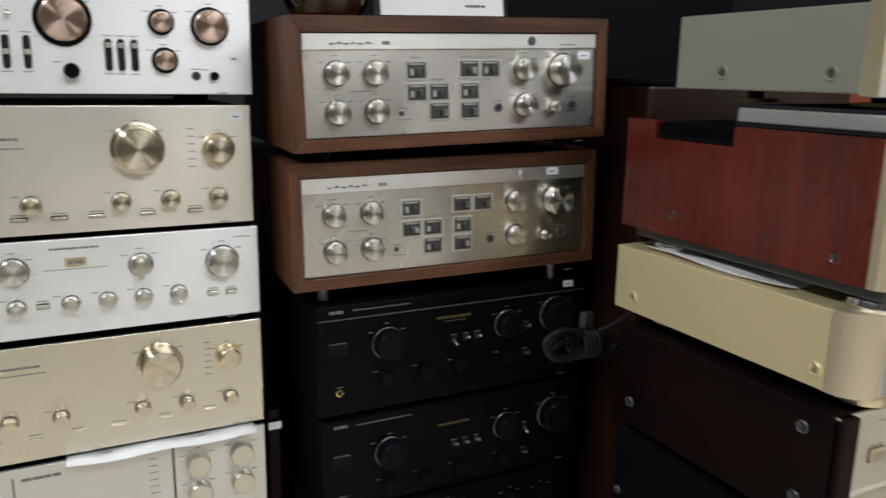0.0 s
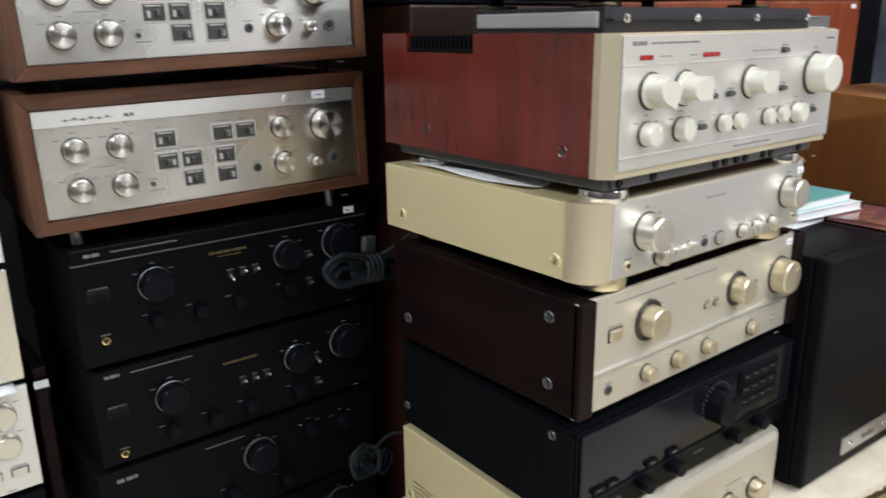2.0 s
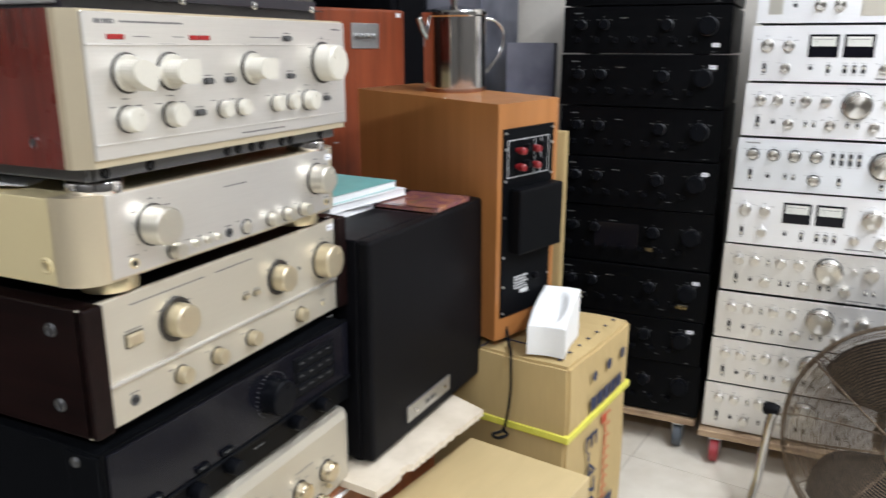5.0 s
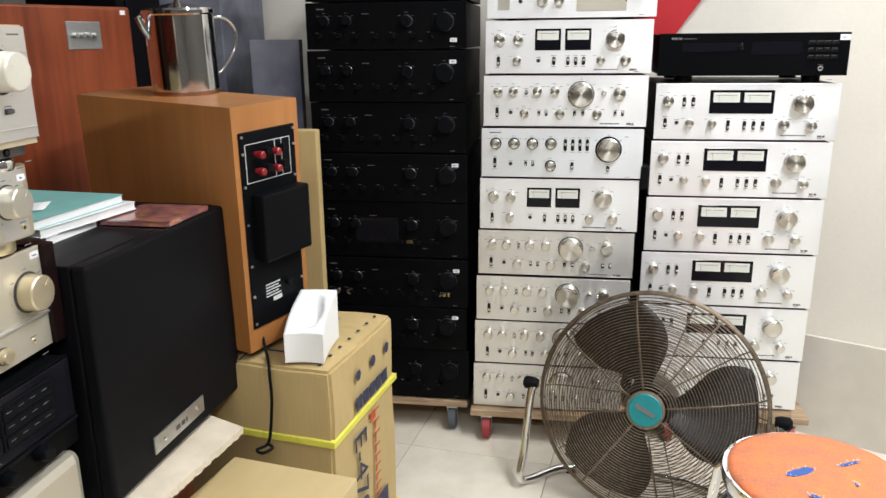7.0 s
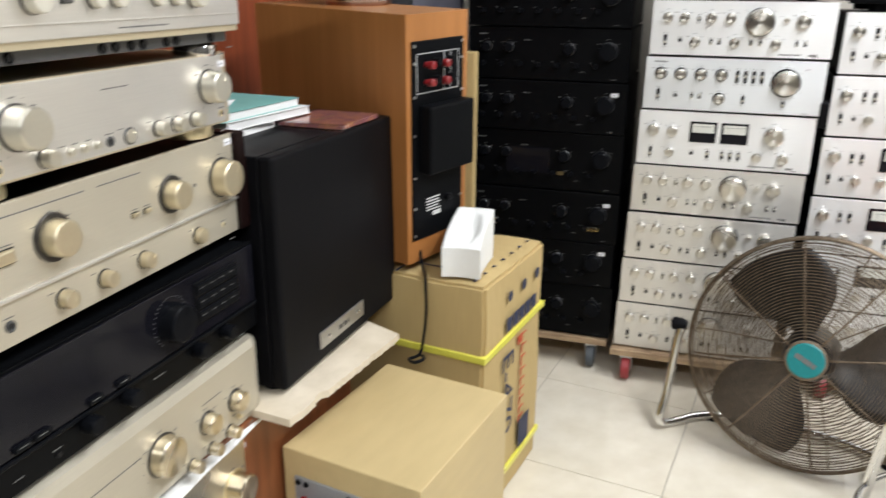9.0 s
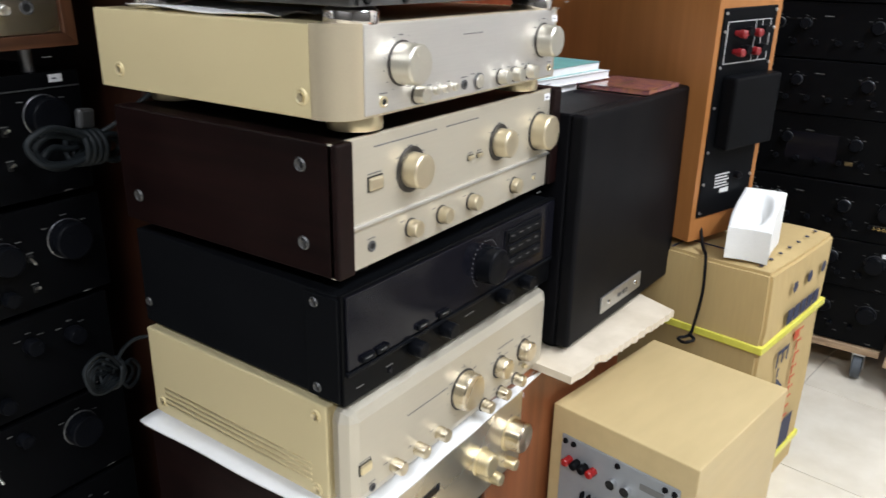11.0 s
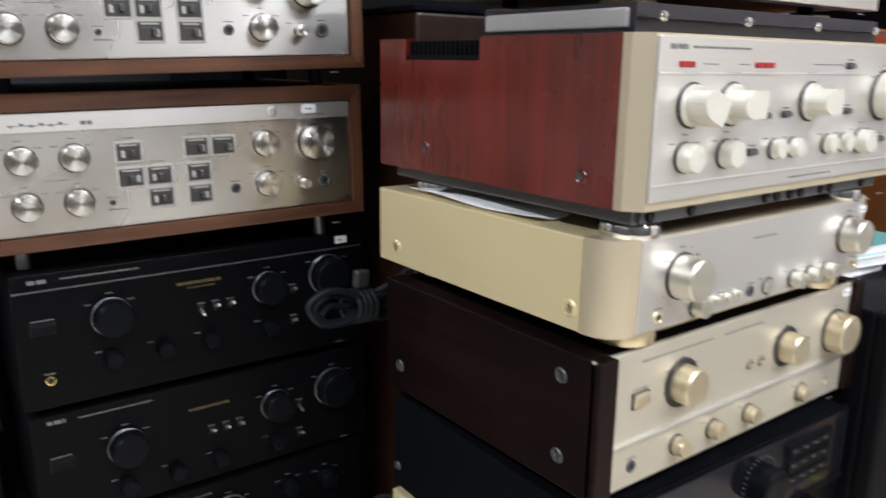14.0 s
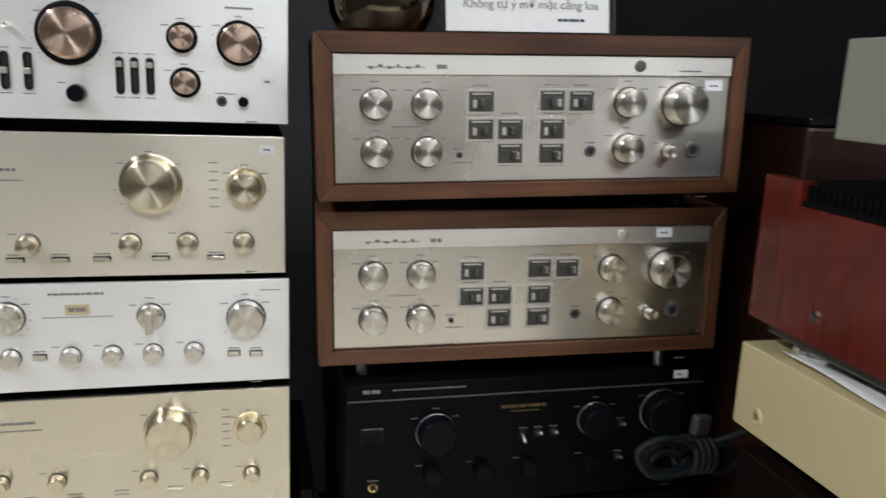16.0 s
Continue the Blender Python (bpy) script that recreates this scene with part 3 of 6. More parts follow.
def mahogany_amplifier():
    x0, y0, z0, w = MX, 0.497, 0.973, 0.450
    root = thing("amplifier", pose(x0, y0, z0), "silver amplifier with glossy red mahogany sides", "amplifier", "amplifiers of the middle stack")
    bm = cube(0, w, 0, 0.022, 0.030, 0.170)
    bmesh.ops.bevel(bm, geom=[e for e in bm.edges if all(abs(v.co.y) < 1e-6 for v in e.verts) and abs(e.verts[0].co.z - e.verts[1].co.z) > 0.01], offset=0.013, segments=1, affect="EDGES")
    part("front_frame", bm, GOLD_SATIN, root, "pale gold front frame with slanted ends")
    part("panel", cube(0.0135, w - 0.0115, -0.003, 0.002, 0.037, 0.168, 0.001), WARM_SILVER, root)
    part("top_ledge", cube(0.014, w - 0.014, -0.0045, 0, 0.1385, 0.1402, 0.0005), WARM_SILVER, root)
    part("lower_ledge", cube(0.014, w - 0.014, -0.0045, 0, 0.0500, 0.0515, 0.0005), WARM_SILVER, root)
    part("case", cube(0.014, w - 0.014, 0.022, 0.372, 0.030, 0.166, 0.002), BLACK_METAL, root)
    side = bmesh.new()
    outline = [(0.022, 0.030), (0.376, 0.030), (0.376, 0.170), (0.325, 0.170), (0.325, 0.148), (0.198, 0.148), (0.198, 0.170), (0.022, 0.170)]
    slab(side, outline, 0, 0.015)
    me_side = side.copy()
    for b, x in ((side, 0.0), (me_side, w - 0.015)):
        bmesh.ops.transform(b, matrix=Matrix(((0, 0, 1, x), (1, 0, 0, 0), (0, 1, 0, 0), (0, 0, 0, 1))), verts=b.verts[:])
        bmesh.ops.recalc_face_normals(b, faces=b.faces[:])
        part("side_panel", b, MAHOGANY, root, "polished red mahogany side")
    sink = part("heat_sink", cube(0.002, 0.03, 0.1985, 0.3245, 0.1485, 0.153), BLACK_METAL, root, "black heat sink let into the side")
    for i in range(16):
        put("fin", shared(("fin",), BLACK_METAL, lambda: cube(0.003, 0.03, 0.0, 0.0038, 0.1525, 0.167, 0.0006, 1)), sink, "", pose(0, 0.2005 + i * 0.0078, 0))
    part("base", cube(0.013, w - 0.02, 0.012, 0.362, 0.0165, 0.031, 0.002), DARK_GREY, root, "dark grey base with sockets")
    for fx in (0.045, w - 0.05):
        for fy in (0.04, 0.32):
            part("foot", lathe(bmesh.new(), [(0.026, 0), (0.027, 0.003), (0.027, 0.011), (0.026, 0.013), (0.018, 0.0175)], 32, "Z", (fx, fy, 0)), STEEL, root)
    screw(root, 0, 0.285, 0.056, MAHOGANY, 0.007)
    screw(root, 0, 0.058, 0.053, MAHOGANY, 0.007)
    X = lambda x: x - x0
    Z = lambda z: z - z0
    it = [("w", 0.058, 0.114, 0.0175, 24), ("w", 0.1135, 0.114, 0.0175, 0), ("w", 0.2405, 0.114, 0.0175, 0), ("k", 0.3845, 0.1175, 0.0235, 0.026, "cream", KNOB_DARK, 1.12)]
    it += [("k", x, 0.072, 0.0122, 0.014, "cream", KNOB_DARK, 1.08) for x in (0.054, 0.111, 0.3475)]
    it += [("k", x, 0.072, 0.0092, 0.010, "cream", KNOB_DARK, 1.08) for x in (0.1875, 0.2185, 0.281, 0.3125)]
    it += [("l", 0.0455, 0.1465, 0.014, RED_LED), ("l", 0.0555, 0.1465, 0.006, RED_LED), ("l", 0.150, 0.1465, 0.013, RED_LED), ("l", 0.1655, 0.1465, 0.016, RED_LED)]
    it += [("b", x, z, 0.012, 0.0045, DARK_GREY) for x, z in ((0.309, 0.147), (0.151, 0.071), (0.167, 0.1025), (0.201, 0.103), (0.313, 0.103), (0.391, 0.072))]
    it += [("c", 0.026, 0.158, 0.022, 0.004), ("c", 0.055, 0.159, 0.08, 0.0018), ("c", 0.407, 0.158, 0.02, 0.002), ("c", 0.217, 0.0425, 0.08, 0.0014), ("c", 0.07, 0.1465, 0.02, 0.0008), ("c", 0.12, 0.1465, 0.015, 0.0008), ("c", 0.24, 0.1475, 0.055, 0.0008)]
    controls(root, it, w, 0.17, -0.003, random.Random(71), INK)
    jacks = [("j", X(x) - 0.02, Z(0.9965), 0.0052, BLACK_METAL) for x in (0.934, 0.990, 1.106, 1.125, 1.149, 1.168, 1.208, 1.226, 1.294)]
    sub = part("socket_strip", cube(0.02, w - 0.03, 0.009, 0.0135, 0.0172, 0.030, 0.0005), DARK_GREY, root)
    controls(sub, jacks, w, 0.03, 0.009, random.Random(72), INK_WHITE)
    return root


mahogany_amplifier()


def gold_amplifier():
    x0, y0, z0, w = MX, 0.513, 0.872, 0.449
    root = thing("amplifier", pose(x0, y0, z0), "champagne gold amplifier with rounded front corners", "amplifier", "amplifiers of the middle stack")
    part("case", cube(0.0, w, 0.034, 0.364, 0.016, 0.102, 0.0015), GOLD_PAINT, root, "champagne painted case")
    bm = cube(0, w, 0.0, 0.036, 0.016, 0.103)
    bmesh.ops.bevel(bm, geom=[e for e in bm.edges if all(abs(v.co.y) < 1e-6 for v in e.verts) and abs(e.verts[0].co.z - e.verts[1].co.z) > 0.01], offset=0.031, segments=10, affect="EDGES", profile=0.5)
    for f in bm.faces:
        f.smooth = abs(f.normal.z) < 0.5 and f.calc_area() < 0.001
    for e in bm.edges:
        e.smooth = not any(abs(f.normal.z) > 0.9 for f in e.link_faces)
    part("rounded_front", bm, GOLD_SATIN, root, "rounded brushed champagne front")
    part("panel", cube(0.033, w - 0.030, -0.0015, 0.002, 0.018, 0.102, 0.0008), WARM_SILVER, root)
    for fx in (0.06, w - 0.06):
        for fy in (0.035, 0.31):
            part("foot", lathe(bmesh.new(), [(0.028, 0), (0.029, 0.006), (0.028, 0.014), (0.026, 0.0165)], 32, "Z", (fx, fy, 0)), PALE_GOLD, root)
    screw(root, 0, 0.327, 0.037)
    screw(root, 0, 0.048, 0.036)
    it = [("k", 0.089, 0.063, 0.0205, 0.024, "satin", KNOB_DARK, 1.08), ("k", 0.386, 0.065, 0.0200, 0.022, "satin", KNOB_DARK, 1.08), ("k", 0.115, 0.0295, 0.0092, 0.013, "satin", KNOB_DARK, 1.08)]
    it += [("k", x, 0.0295, 0.0042, 0.005, "satin") for x in (0.147, 0.165, 0.183)] + [("j", 0.203, 0.0295, 0.0055, DARK_GREY), ("k", 0.234, 0.0300, 0.0085, 0.003, "satin", DARK_GREY, 1.12)]
    it += [("k", x, 0.0300, 0.0088, 0.013, "satin", KNOB_DARK, 1.08) for x in (0.282, 0.315, 0.351)]
    it += [("j", 0.060, 0.029, 0.0055, PALE_GOLD), ("j", 0.408, 0.029, 0.0045, PALE_GOLD), ("g", 0.416, 0.0905, 0.014), ("c", 0.200, 0.083, 0.04, 0.0012)]
    controls(root, it, w, 0.1, -0.0015, random.Random(73), INK)
    return root


gold_amplifier()

ROSE = unit("amplifier", "gold fronted amplifier with dark rosewood cheeks", pose(0.881, 0.524, 0.714), 0.470, 0.154, 0.335, SATIN_CHAMPAGNE, BLACK_METAL, [
    ("k", 0.1235, 0.106, 0.0195, 0.020, "matt", KNOB_DARK, 1.3), ("k", 0.3095, 0.103, 0.0180, 0.020, "matt", KNOB_DARK, 1.3), ("k", 0.415, 0.100, 0.0245, 0.022, "matt", KNOB_DARK, 1.1)]
    + [("k", x, 0.040, 0.0100, 0.013, "matt", KNOB_DARK, 1.1) for x in (0.124, 0.1835, 0.2475)] + [("k", 0.354, 0.037, 0.0105, 0.010, "matt", KNOB_DARK, 1.08)]
    + [("b", 0.063, 0.104, 0.022, 0.014, KNOB_MATT_GOLD), ("j", 0.056, 0.038, 0.006, DARK_GREY), ("j", 0.411, 0.035, 0.003, PALE_GOLD),
       ("b", 0.2425, 0.096, 0.010, 0.0045, KNOB_MATT_GOLD), ("b", 0.263, 0.0955, 0.010, 0.0045, KNOB_MATT_GOLD), ("l", 0.357, 0.103, 0.003, DARK_GREY),
       ("c", 0.062, 0.1405, 0.11, 0.0014), ("c", 0.19, 0.1405, 0.07, 0.0014), ("g", 0.436, 0.144, 0.016)],
    group="amplifiers of the middle stack", feet=0.022, sides=ROSEWOOD, side_t=0.024)
part("ledge", cube(0.024, 0.446, -0.004, 0.001, 0.0625, 0.0665, 0.001), WARM_SILVER, ROSE)
for sy, sz in ((0.306, 0.05), (0.041, 0.129), (0.041, 0.049)):
    screw(ROSE, 0, sy, sz, SCREW_GREY, 0.0075)

BLK = unit("amplifier", "black amplifier with a glossy smoked front window", pose(0.886, 0.522, 0.577, 0, 0, -1.5), 0.447, 0.137, 0.345, BLACK_PANEL, BLACK_METAL,
    [("k", x, 0.033, 0.0105, 0.018, "black") for x in (0.117, 0.178, 0.306, 0.367)] + [("k", 0.262, 0.092, 0.0245, 0.026, "black"), ("j", 0.075, 0.020, 0.004, BLACK_PLASTIC), ("c", 0.02, 0.118, 0.02, 0.004), ("c", 0.02, 0.022, 0.012, 0.0012), ("c", 0.225, 0.030, 0.02, 0.0012), ("c", 0.10, 0.0475, 0.02, 0.0012), ("c", 0.16, 0.0475, 0.02, 0.0012)],
    group="amplifiers of the middle stack", feet=0.01, ink=INK_WHITE)
part("smoked_window", cube(0.004, 0.443, -0.004, 0.0, 0.0505, 0.134, 0.001), BLACK_GLOSS, BLK, "glossy black window")
part("groove_rail", cube(0.002, 0.445, -0.0055, 0.0, 0.0435, 0.0490, 0.0012), KNOB_BLACK, BLK, "dark bluish rail below the window")
for x0 in (0.022, 0.046, 0.118, 0.160):
    button = part("button", cube(x0, x0 + 0.020, -0.0085, -0.0035, 0.0535, 0.0610, 0.0012), KNOB_BLACK, BLK)
    part("button_mark", cube(x0 + 0.004, x0 + 0.014, -0.0089, -0.0085, 0.0580, 0.0588), INK_WHITE, button)
block = part("button_block", cube(0.308, 0.402, -0.0065, -0.0035, 0.066, 0.124, 0.0012), BLACK_PLASTIC, BLK, "raised block of small buttons")
for row in range(3):
    part("button_bar", cube(0.311, 0.399, -0.0090, -0.006, 0.069 + row * 0.0185, 0.0835 + row * 0.0185, 0.0012), KNOB_BLACK, block)
    for k in range(4):
        part("button_mark", cube(0.316 + k * 0.021, 0.325 + k * 0.021, -0.0094, -0.009, 0.0775 + row * 0.0185, 0.0783 + row * 0.0185), INK_WHITE, block)
ring = bmesh.new()
for k in range(26):
    a = radians(-140 + 280 * k / 25)
    box(ring, 0.262 + math.sin(a) * 0.031 - 0.0006, 0.262 + math.sin(a) * 0.031 + 0.0006, -0.0046, -0.004, 0.092 + math.cos(a) * 0.031 - 0.0006, 0.092 + math.cos(a) * 0.031 + 0.0006)
part("dial_dots", ring, INK_WHITE, BLK)
part("side_rail", cube(-0.003, 0.001, 0.004, 0.05, 0.011, 0.132, 0.001), BLACK_METAL, BLK)
for sy, sz in ((0.335, 0.038), (0.036, 0.122), (0.036, 0.022)):
    screw(BLK, -0.003 if sy < 0.1 else 0, sy, sz, SCREW_GREY, 0.006)

GLD = unit("amplifier", "champagne amplifier with a rounded top edge", pose(0.886, 0.516, 0.438, 0, 0, -1.5), 0.442, 0.139, 0.355, SATIN_CHAMPAGNE, GOLD_PAINT, [
    ("k", 0.217, 0.070, 0.0265, 0.018, "gold", KNOB_DARK, 1.07), ("k", 0.306, 0.064, 0.0150, 0.016, "gold", KNOB_DARK, 1.12), ("k", 0.370, 0.064, 0.0150, 0.016, "gold", KNOB_DARK, 1.12),
    ("k", 0.267, 0.022, 0.0090, 0.016, "gold", KNOB_DARK, 1.08), ("k", 0.310, 0.022, 0.0090, 0.016, "gold", KNOB_DARK, 1.08), ("k", 0.352, 0.024, 0.0090, 0.016, "gold", KNOB_DARK, 1.08), ("k", 0.374, 0.036, 0.0035, 0.006, "pale"),
    ("k", 0.074, 0.036, 0.009, 0.016, "gold"), ("k", 0.119, 0.034, 0.009, 0.016, "gold"), ("k", 0.163, 0.033, 0.009, 0.016, "gold"), ("b", 0.024, 0.061, 0.018, 0.012, PALE_GOLD), ("j", 0.035, 0.028, 0.005, DARK_GREY),
    ("c", 0.10, 0.088, 0.08, 0.0016), ("c", 0.30, 0.092, 0.04, 0.0014)],
    group="amplifiers of the middle stack", feet=0.012, panel_t=0.034, bevel=0.016)
for i in range(4):
    part("side_rib", cube(-0.0012, 0.001, 0.06, 0.33, 0.030 + i * 0.0075, 0.0325 + i * 0.0075, 0.0005, 1), PALE_GOLD, GLD)
for sy, sz in ((0.338, 0.03), (0.05, 0.12), (0.053, 0.022)):
    screw(GLD, 0, sy, sz)
unit("amplifier", "gold fronted amplifier with dark wood sides", pose(0.884, 0.512, 0.285), 0.45, 0.148, 0.36, CHAMPAGNE, BLACK_METAL, [
    ("k", 0.36, 0.078, 0.024, 0.026, "gold", PALE_GOLD, 1.15), ("k", 0.275, 0.078, 0.018, 0.02, "pale", PALE_GOLD, 1.2), ("k", 0.355, 0.03, 0.010, 0.016, "pale"), ("k", 0.31, 0.03, 0.010, 0.016, "pale"),
    ("d", 0.14, 0.1, 0.06, 0.012, BLACK_GLOSS), ("g", 0.4, 0.128, 0.014), ("k", 0.08, 0.05, 0.012, 0.016, "pale"), ("k", 0.2, 0.04, 0.010, 0.016, "pale")],
    group="amplifiers of the middle stack", feet=0.02, sides=ROSEWOOD, side_t=0.016)
unit("amplifier", "black amplifier low in the stack", pose(0.886, 0.53, 0.14), 0.44, 0.144, 0.34, BLACK_PANEL, BLACK_METAL, [("k", 0.3, 0.08, 0.022, 0.02, "black"), ("k", 0.1, 0.05, 0.012, 0.016, "black")], group="amplifiers of the middle stack", ink=INK_WHITE)
unit("amplifier", "black amplifier standing on the floor", pose(0.886, 0.53, 0.0), 0.44, 0.139, 0.34, BLACK_PANEL, BLACK_METAL, [("k", 0.3, 0.08, 0.022, 0.02, "black"), ("k", 0.1, 0.05, 0.012, 0.016, "black")], group="amplifiers of the middle stack", ink=INK_WHITE)


def wavy_sheet(name, w, d, m, label, amp=0.003, seed=1, thick=0.0012, n=14):
    """A paper sheet with a slight wave and ragged edge."""
    rng = random.Random(seed)
    bm = bmesh.new()
    grid = [[bm.verts.new((w * i / n + (rng.uniform(-1, 1) * 0.002 if j in (0, n) else 0), d * j / n + (rng.uniform(-1, 1) * 0.003 if i in (0, n) else 0),
                           amp * (1 + math.sin(i * 0.9 + j * 0.5 + seed)) * 0.5)) for j in range(n + 1)] for i in range(n + 1)]
    for i in range(n):
        for j in range(n):
            bm.faces.new((grid[i][j], grid[i + 1][j], grid[i + 1][j + 1], grid[i][j + 1])).smooth = True
    r = bmesh.ops.extrude_face_region(bm, geom=bm.faces[:])
    bmesh.ops.translate(bm, vec=(0, 0, thick), verts=[v for v in r["geom"] if isinstance(v, bmesh.types.BMVert)])
    bmesh.ops.recalc_face_normals(bm, faces=bm.faces[:])
    return solid(name, bm, PAPER, label, "paper", m=m)


wavy_sheet("paper_sheet", 0.10, 0.215, pose(0.893, 0.615, 0.9755), "white printed sheet lying on the gold amplifier", 0.004, 2)
wavy_sheet("foam_sheet", 0.455, 0.385, pose(0.876, 0.503, 0.4335), "thin white packing sheet between two amplifiers", 0.002, 5, 0.003, 26)

# binder and disc player on top
BINDER = thing("ring_binder", pose(0.905, 0.515, 1.1435), "black vinyl binder with riveted spine on the amplifier", "binder")
bm = cube(0, 0.40, 0.0, 0.2, 0, 0.024)
bmesh.ops.bevel(bm, geom=[e for e in bm.edges if all(abs(v.co.y) < 1e-6 for v in e.verts) and abs(e.verts[0].co.x - e.verts[1].co.x) > 0.1], offset=0.0115, segments=6, affect="EDGES")
part("cover", bm, VINYL, BINDER)
part("page_block", cube(-0.004, 0.05, 0.018, 0.195, 0.004, 0.020, 0.002), material("grey_pages", (0.34, 0.33, 0.31), 0.6, vary=0.2, stretch=(1, 1, 8), grain=200), BINDER, "grey plastic pocket pages")
for i in range(4):
    part("rivet", lathe(bmesh.new(), [(0.0045, 0.0), (0.004, -0.0015), (0.001, -0.0025)], 16, "Y", (0.02 + i * 0.118, 0.0, 0.013)), CHROME, BINDER)

DISC = unit("disc_player", "champagne disc player with grey-green sides on gold feet", pose(0.888, 0.536, 1.1685), 0.434, 0.099, 0.262, WARM_SILVER, GREY_GREEN, [
    ("d", 0.155, 0.071, 0.075, 0.021, CHAMPAGNE), ("d", 0.155, 0.041, 0.078, 0.028, BLACK_GLOSS), ("b", 0.035, 0.043, 0.018, 0.014, PALE_GOLD), ("j", 0.058, 0.041, 0.006, BLACK_PLASTIC), ("k", 0.074, 0.041, 0.006, 0.012, "satin"),
    ("c", 0.03, 0.085, 0.02, 0.005), ("c", 0.055, 0.085, 0.03, 0.0015), ("c", 0.07, 0.068, 0.03, 0.002), ("b", 0.225, 0.07, 0.009, 0.009, KNOB_SATIN), ("b", 0.245, 0.07, 0.016, 0.009, KNOB_SATIN), ("b", 0.27, 0.07, 0.016, 0.009, KNOB_SATIN)]
    + [("k", 0.24 + 0.012 * i, 0.046 - 0.012 * j, 0.003, 0.004, "satin") for i in range(5) for j in range(2)] + [("k", 0.39, 0.042, 0.012, 0.016, "satin"), ("b", 0.33, 0.042, 0.02, 0.01, PALE_GOLD)],
    category="disc player", feet=0.014, panel_t=0.02, foot_r=0.009)
for fx in (0.07, 0.434 - 0.07):
    for fy in (0.045, 0.262 - 0.06):
        put("foot_disc", shared(("footdisc",), PALE_GOLD, lambda: lathe(bmesh.new(), [(0.025, 0), (0.026, 0.002), (0.025, 0.0045), (0.010, 0.0048)], 32, "Z")), DISC, "gold foot disc", pose(fx, fy, 0))
part("edge_strip", cube(-0.001, 0.002, 0.0, 0.02, 0.012, 0.098, 0.0008), PALE_GOLD, DISC, "pale yellow front edge")
for sy in (0.19, 0.052):
    screw(DISC, 0, sy, 0.033, GREY_GREEN, 0.0085)


# ---- two walnut-cased amplifiers and black ones below, fronts at y = 1.02 ----
def walnut_amplifier(x0, y0, z0, w, h, tag, foot, lean, turn, du):
    root = thing("amplifier", pose(x0, y0, z0, 0, -lean, turn), "silver amplifier in a walnut cabinet", "amplifier", "walnut amplifiers")
    t = 0.0155
    f = foot
    tt = t + 0.004

    def mitred(name, outline, mat):
        """A board with mitred ends, from its outline seen from the front."""
        bm = slab(bmesh.new(), outline, 0, 0.33)
        bmesh.ops.transform(bm, matrix=Matrix(((1, 0, 0, 0), (0, 0, 1, 0), (0, 1, 0, 0), (0, 0, 0, 1))), verts=bm.verts[:])
        bmesh.ops.recalc_face_normals(bm, faces=bm.faces[:])
        bmesh.ops.bevel(bm, geom=bm.edges[:], offset=0.0007, segments=1, affect="EDGES")
        part(name, bm, mat, root, "walnut board")
    mitred("top_board", [(0, h), (w, h), (w - t, h - tt), (t, h - tt)], WALNUT)
    mitred("bottom_board", [(0, f), (w, f), (w - t, f + t), (t, f + t)], WALNUT)
    mitred("side_board", [(0, f), (t, f + t), (t, h - tt), (0, h)], WALNUT_SIDE)
    mitred("side_board", [(w, f), (w - t, f + t), (w - t, h - tt), (w, h)], WALNUT_SIDE)
    part("case", cube(t + 0.004, w - t - 0.004, 0.015, 0.32, f + t + 0.003, h - t - 0.007), BLACK_METAL, root)
    pw, pz, ph = w - 2 * t - 0.002, f + t + 0.001, h - f - 2 * t - 0.006
    part("panel", cube(t + 0.001, t + 0.001 + pw, 0.006, 0.012, pz, pz + ph, 0.001), SILVER, root)
    strip = part("top_strip", cube(t + 0.001, t + 0.001 + pw, 0.0035, 0.0065, pz + ph * 0.845, pz + ph, 0.0008), WARM_SILVER, root, "bright polished strip")
    for fx in (0.05, w - 0.05):
        for fy in (0.04, 0.28):
            part("foot", lathe(bmesh.new(), [(0.008, -fx * math.sin(radians(lean)) if lean > 1.5 or fx < 0.1 else -0.008), (0.008, f - 0.001), (0.011, f + 0.001)], 20, "Z", (fx, fy, 0)), BLACK_PLASTIC if lean > 1.5 else RING, root)
    P = lambda u, v: (t + u * pw, pz + v * ph)
    it = []
    for u in (0.102, 0.223):
        for v in (0.62, 0.244):
            it.append(("k", *P(u, v), 0.0148, 0.013, "silver", KNOB_DARK, 1.08))
    for u, v in ((0.355, 0.64), (0.533, 0.648), (0.608, 0.645), (0.355, 0.421), (0.429, 0.421), (0.535, 0.42), (0.429, 0.226), (0.535, 0.223)):
        it.append(("r", *P(u, v)))
    it += [("k", *P(0.731, 0.632), 0.0150, 0.016, "silver", KNOB_DARK, 1.08), ("k", *P(0.733, 0.253), 0.0150, 0.016, "silver", KNOB_DARK, 1.08), ("k", *P(0.875 + du, 0.615), 0.0215, 0.021, "silver", KNOB_DARK, 1.08),
           ("k", *P(0.845, 0.227), 0.0068, 0.014, "silver", KNOB_DARK, 1.1), ("j", *P(0.637, 0.236), 0.006, DARK_GREY), ("j", *P(0.915, 0.232), 0.0085, DARK_GREY), ("j", *P(0.303, 0.217), 0.0032, DARK_GREY),
           ("c", *P(0.08, 0.897), 0.058, 0.0009), ("c", *P(0.245, 0.89), 0.012, 0.0042), ("c", *P(0.86, 0.88), 0.025, 0.0014), ("c", *P(0.29, 0.15), 0.02, 0.0012), ("c", *P(0.14, 0.44), 0.03, 0.0010)]
    for k in range(6):
        it.append(("c", *P(0.085 + 0.022 * k, 0.888 + 0.012 * (k % 2)), 0.0045, 0.0026))
    it.append(("g", P(*tag)[0], P(*tag)[1], 0.019))
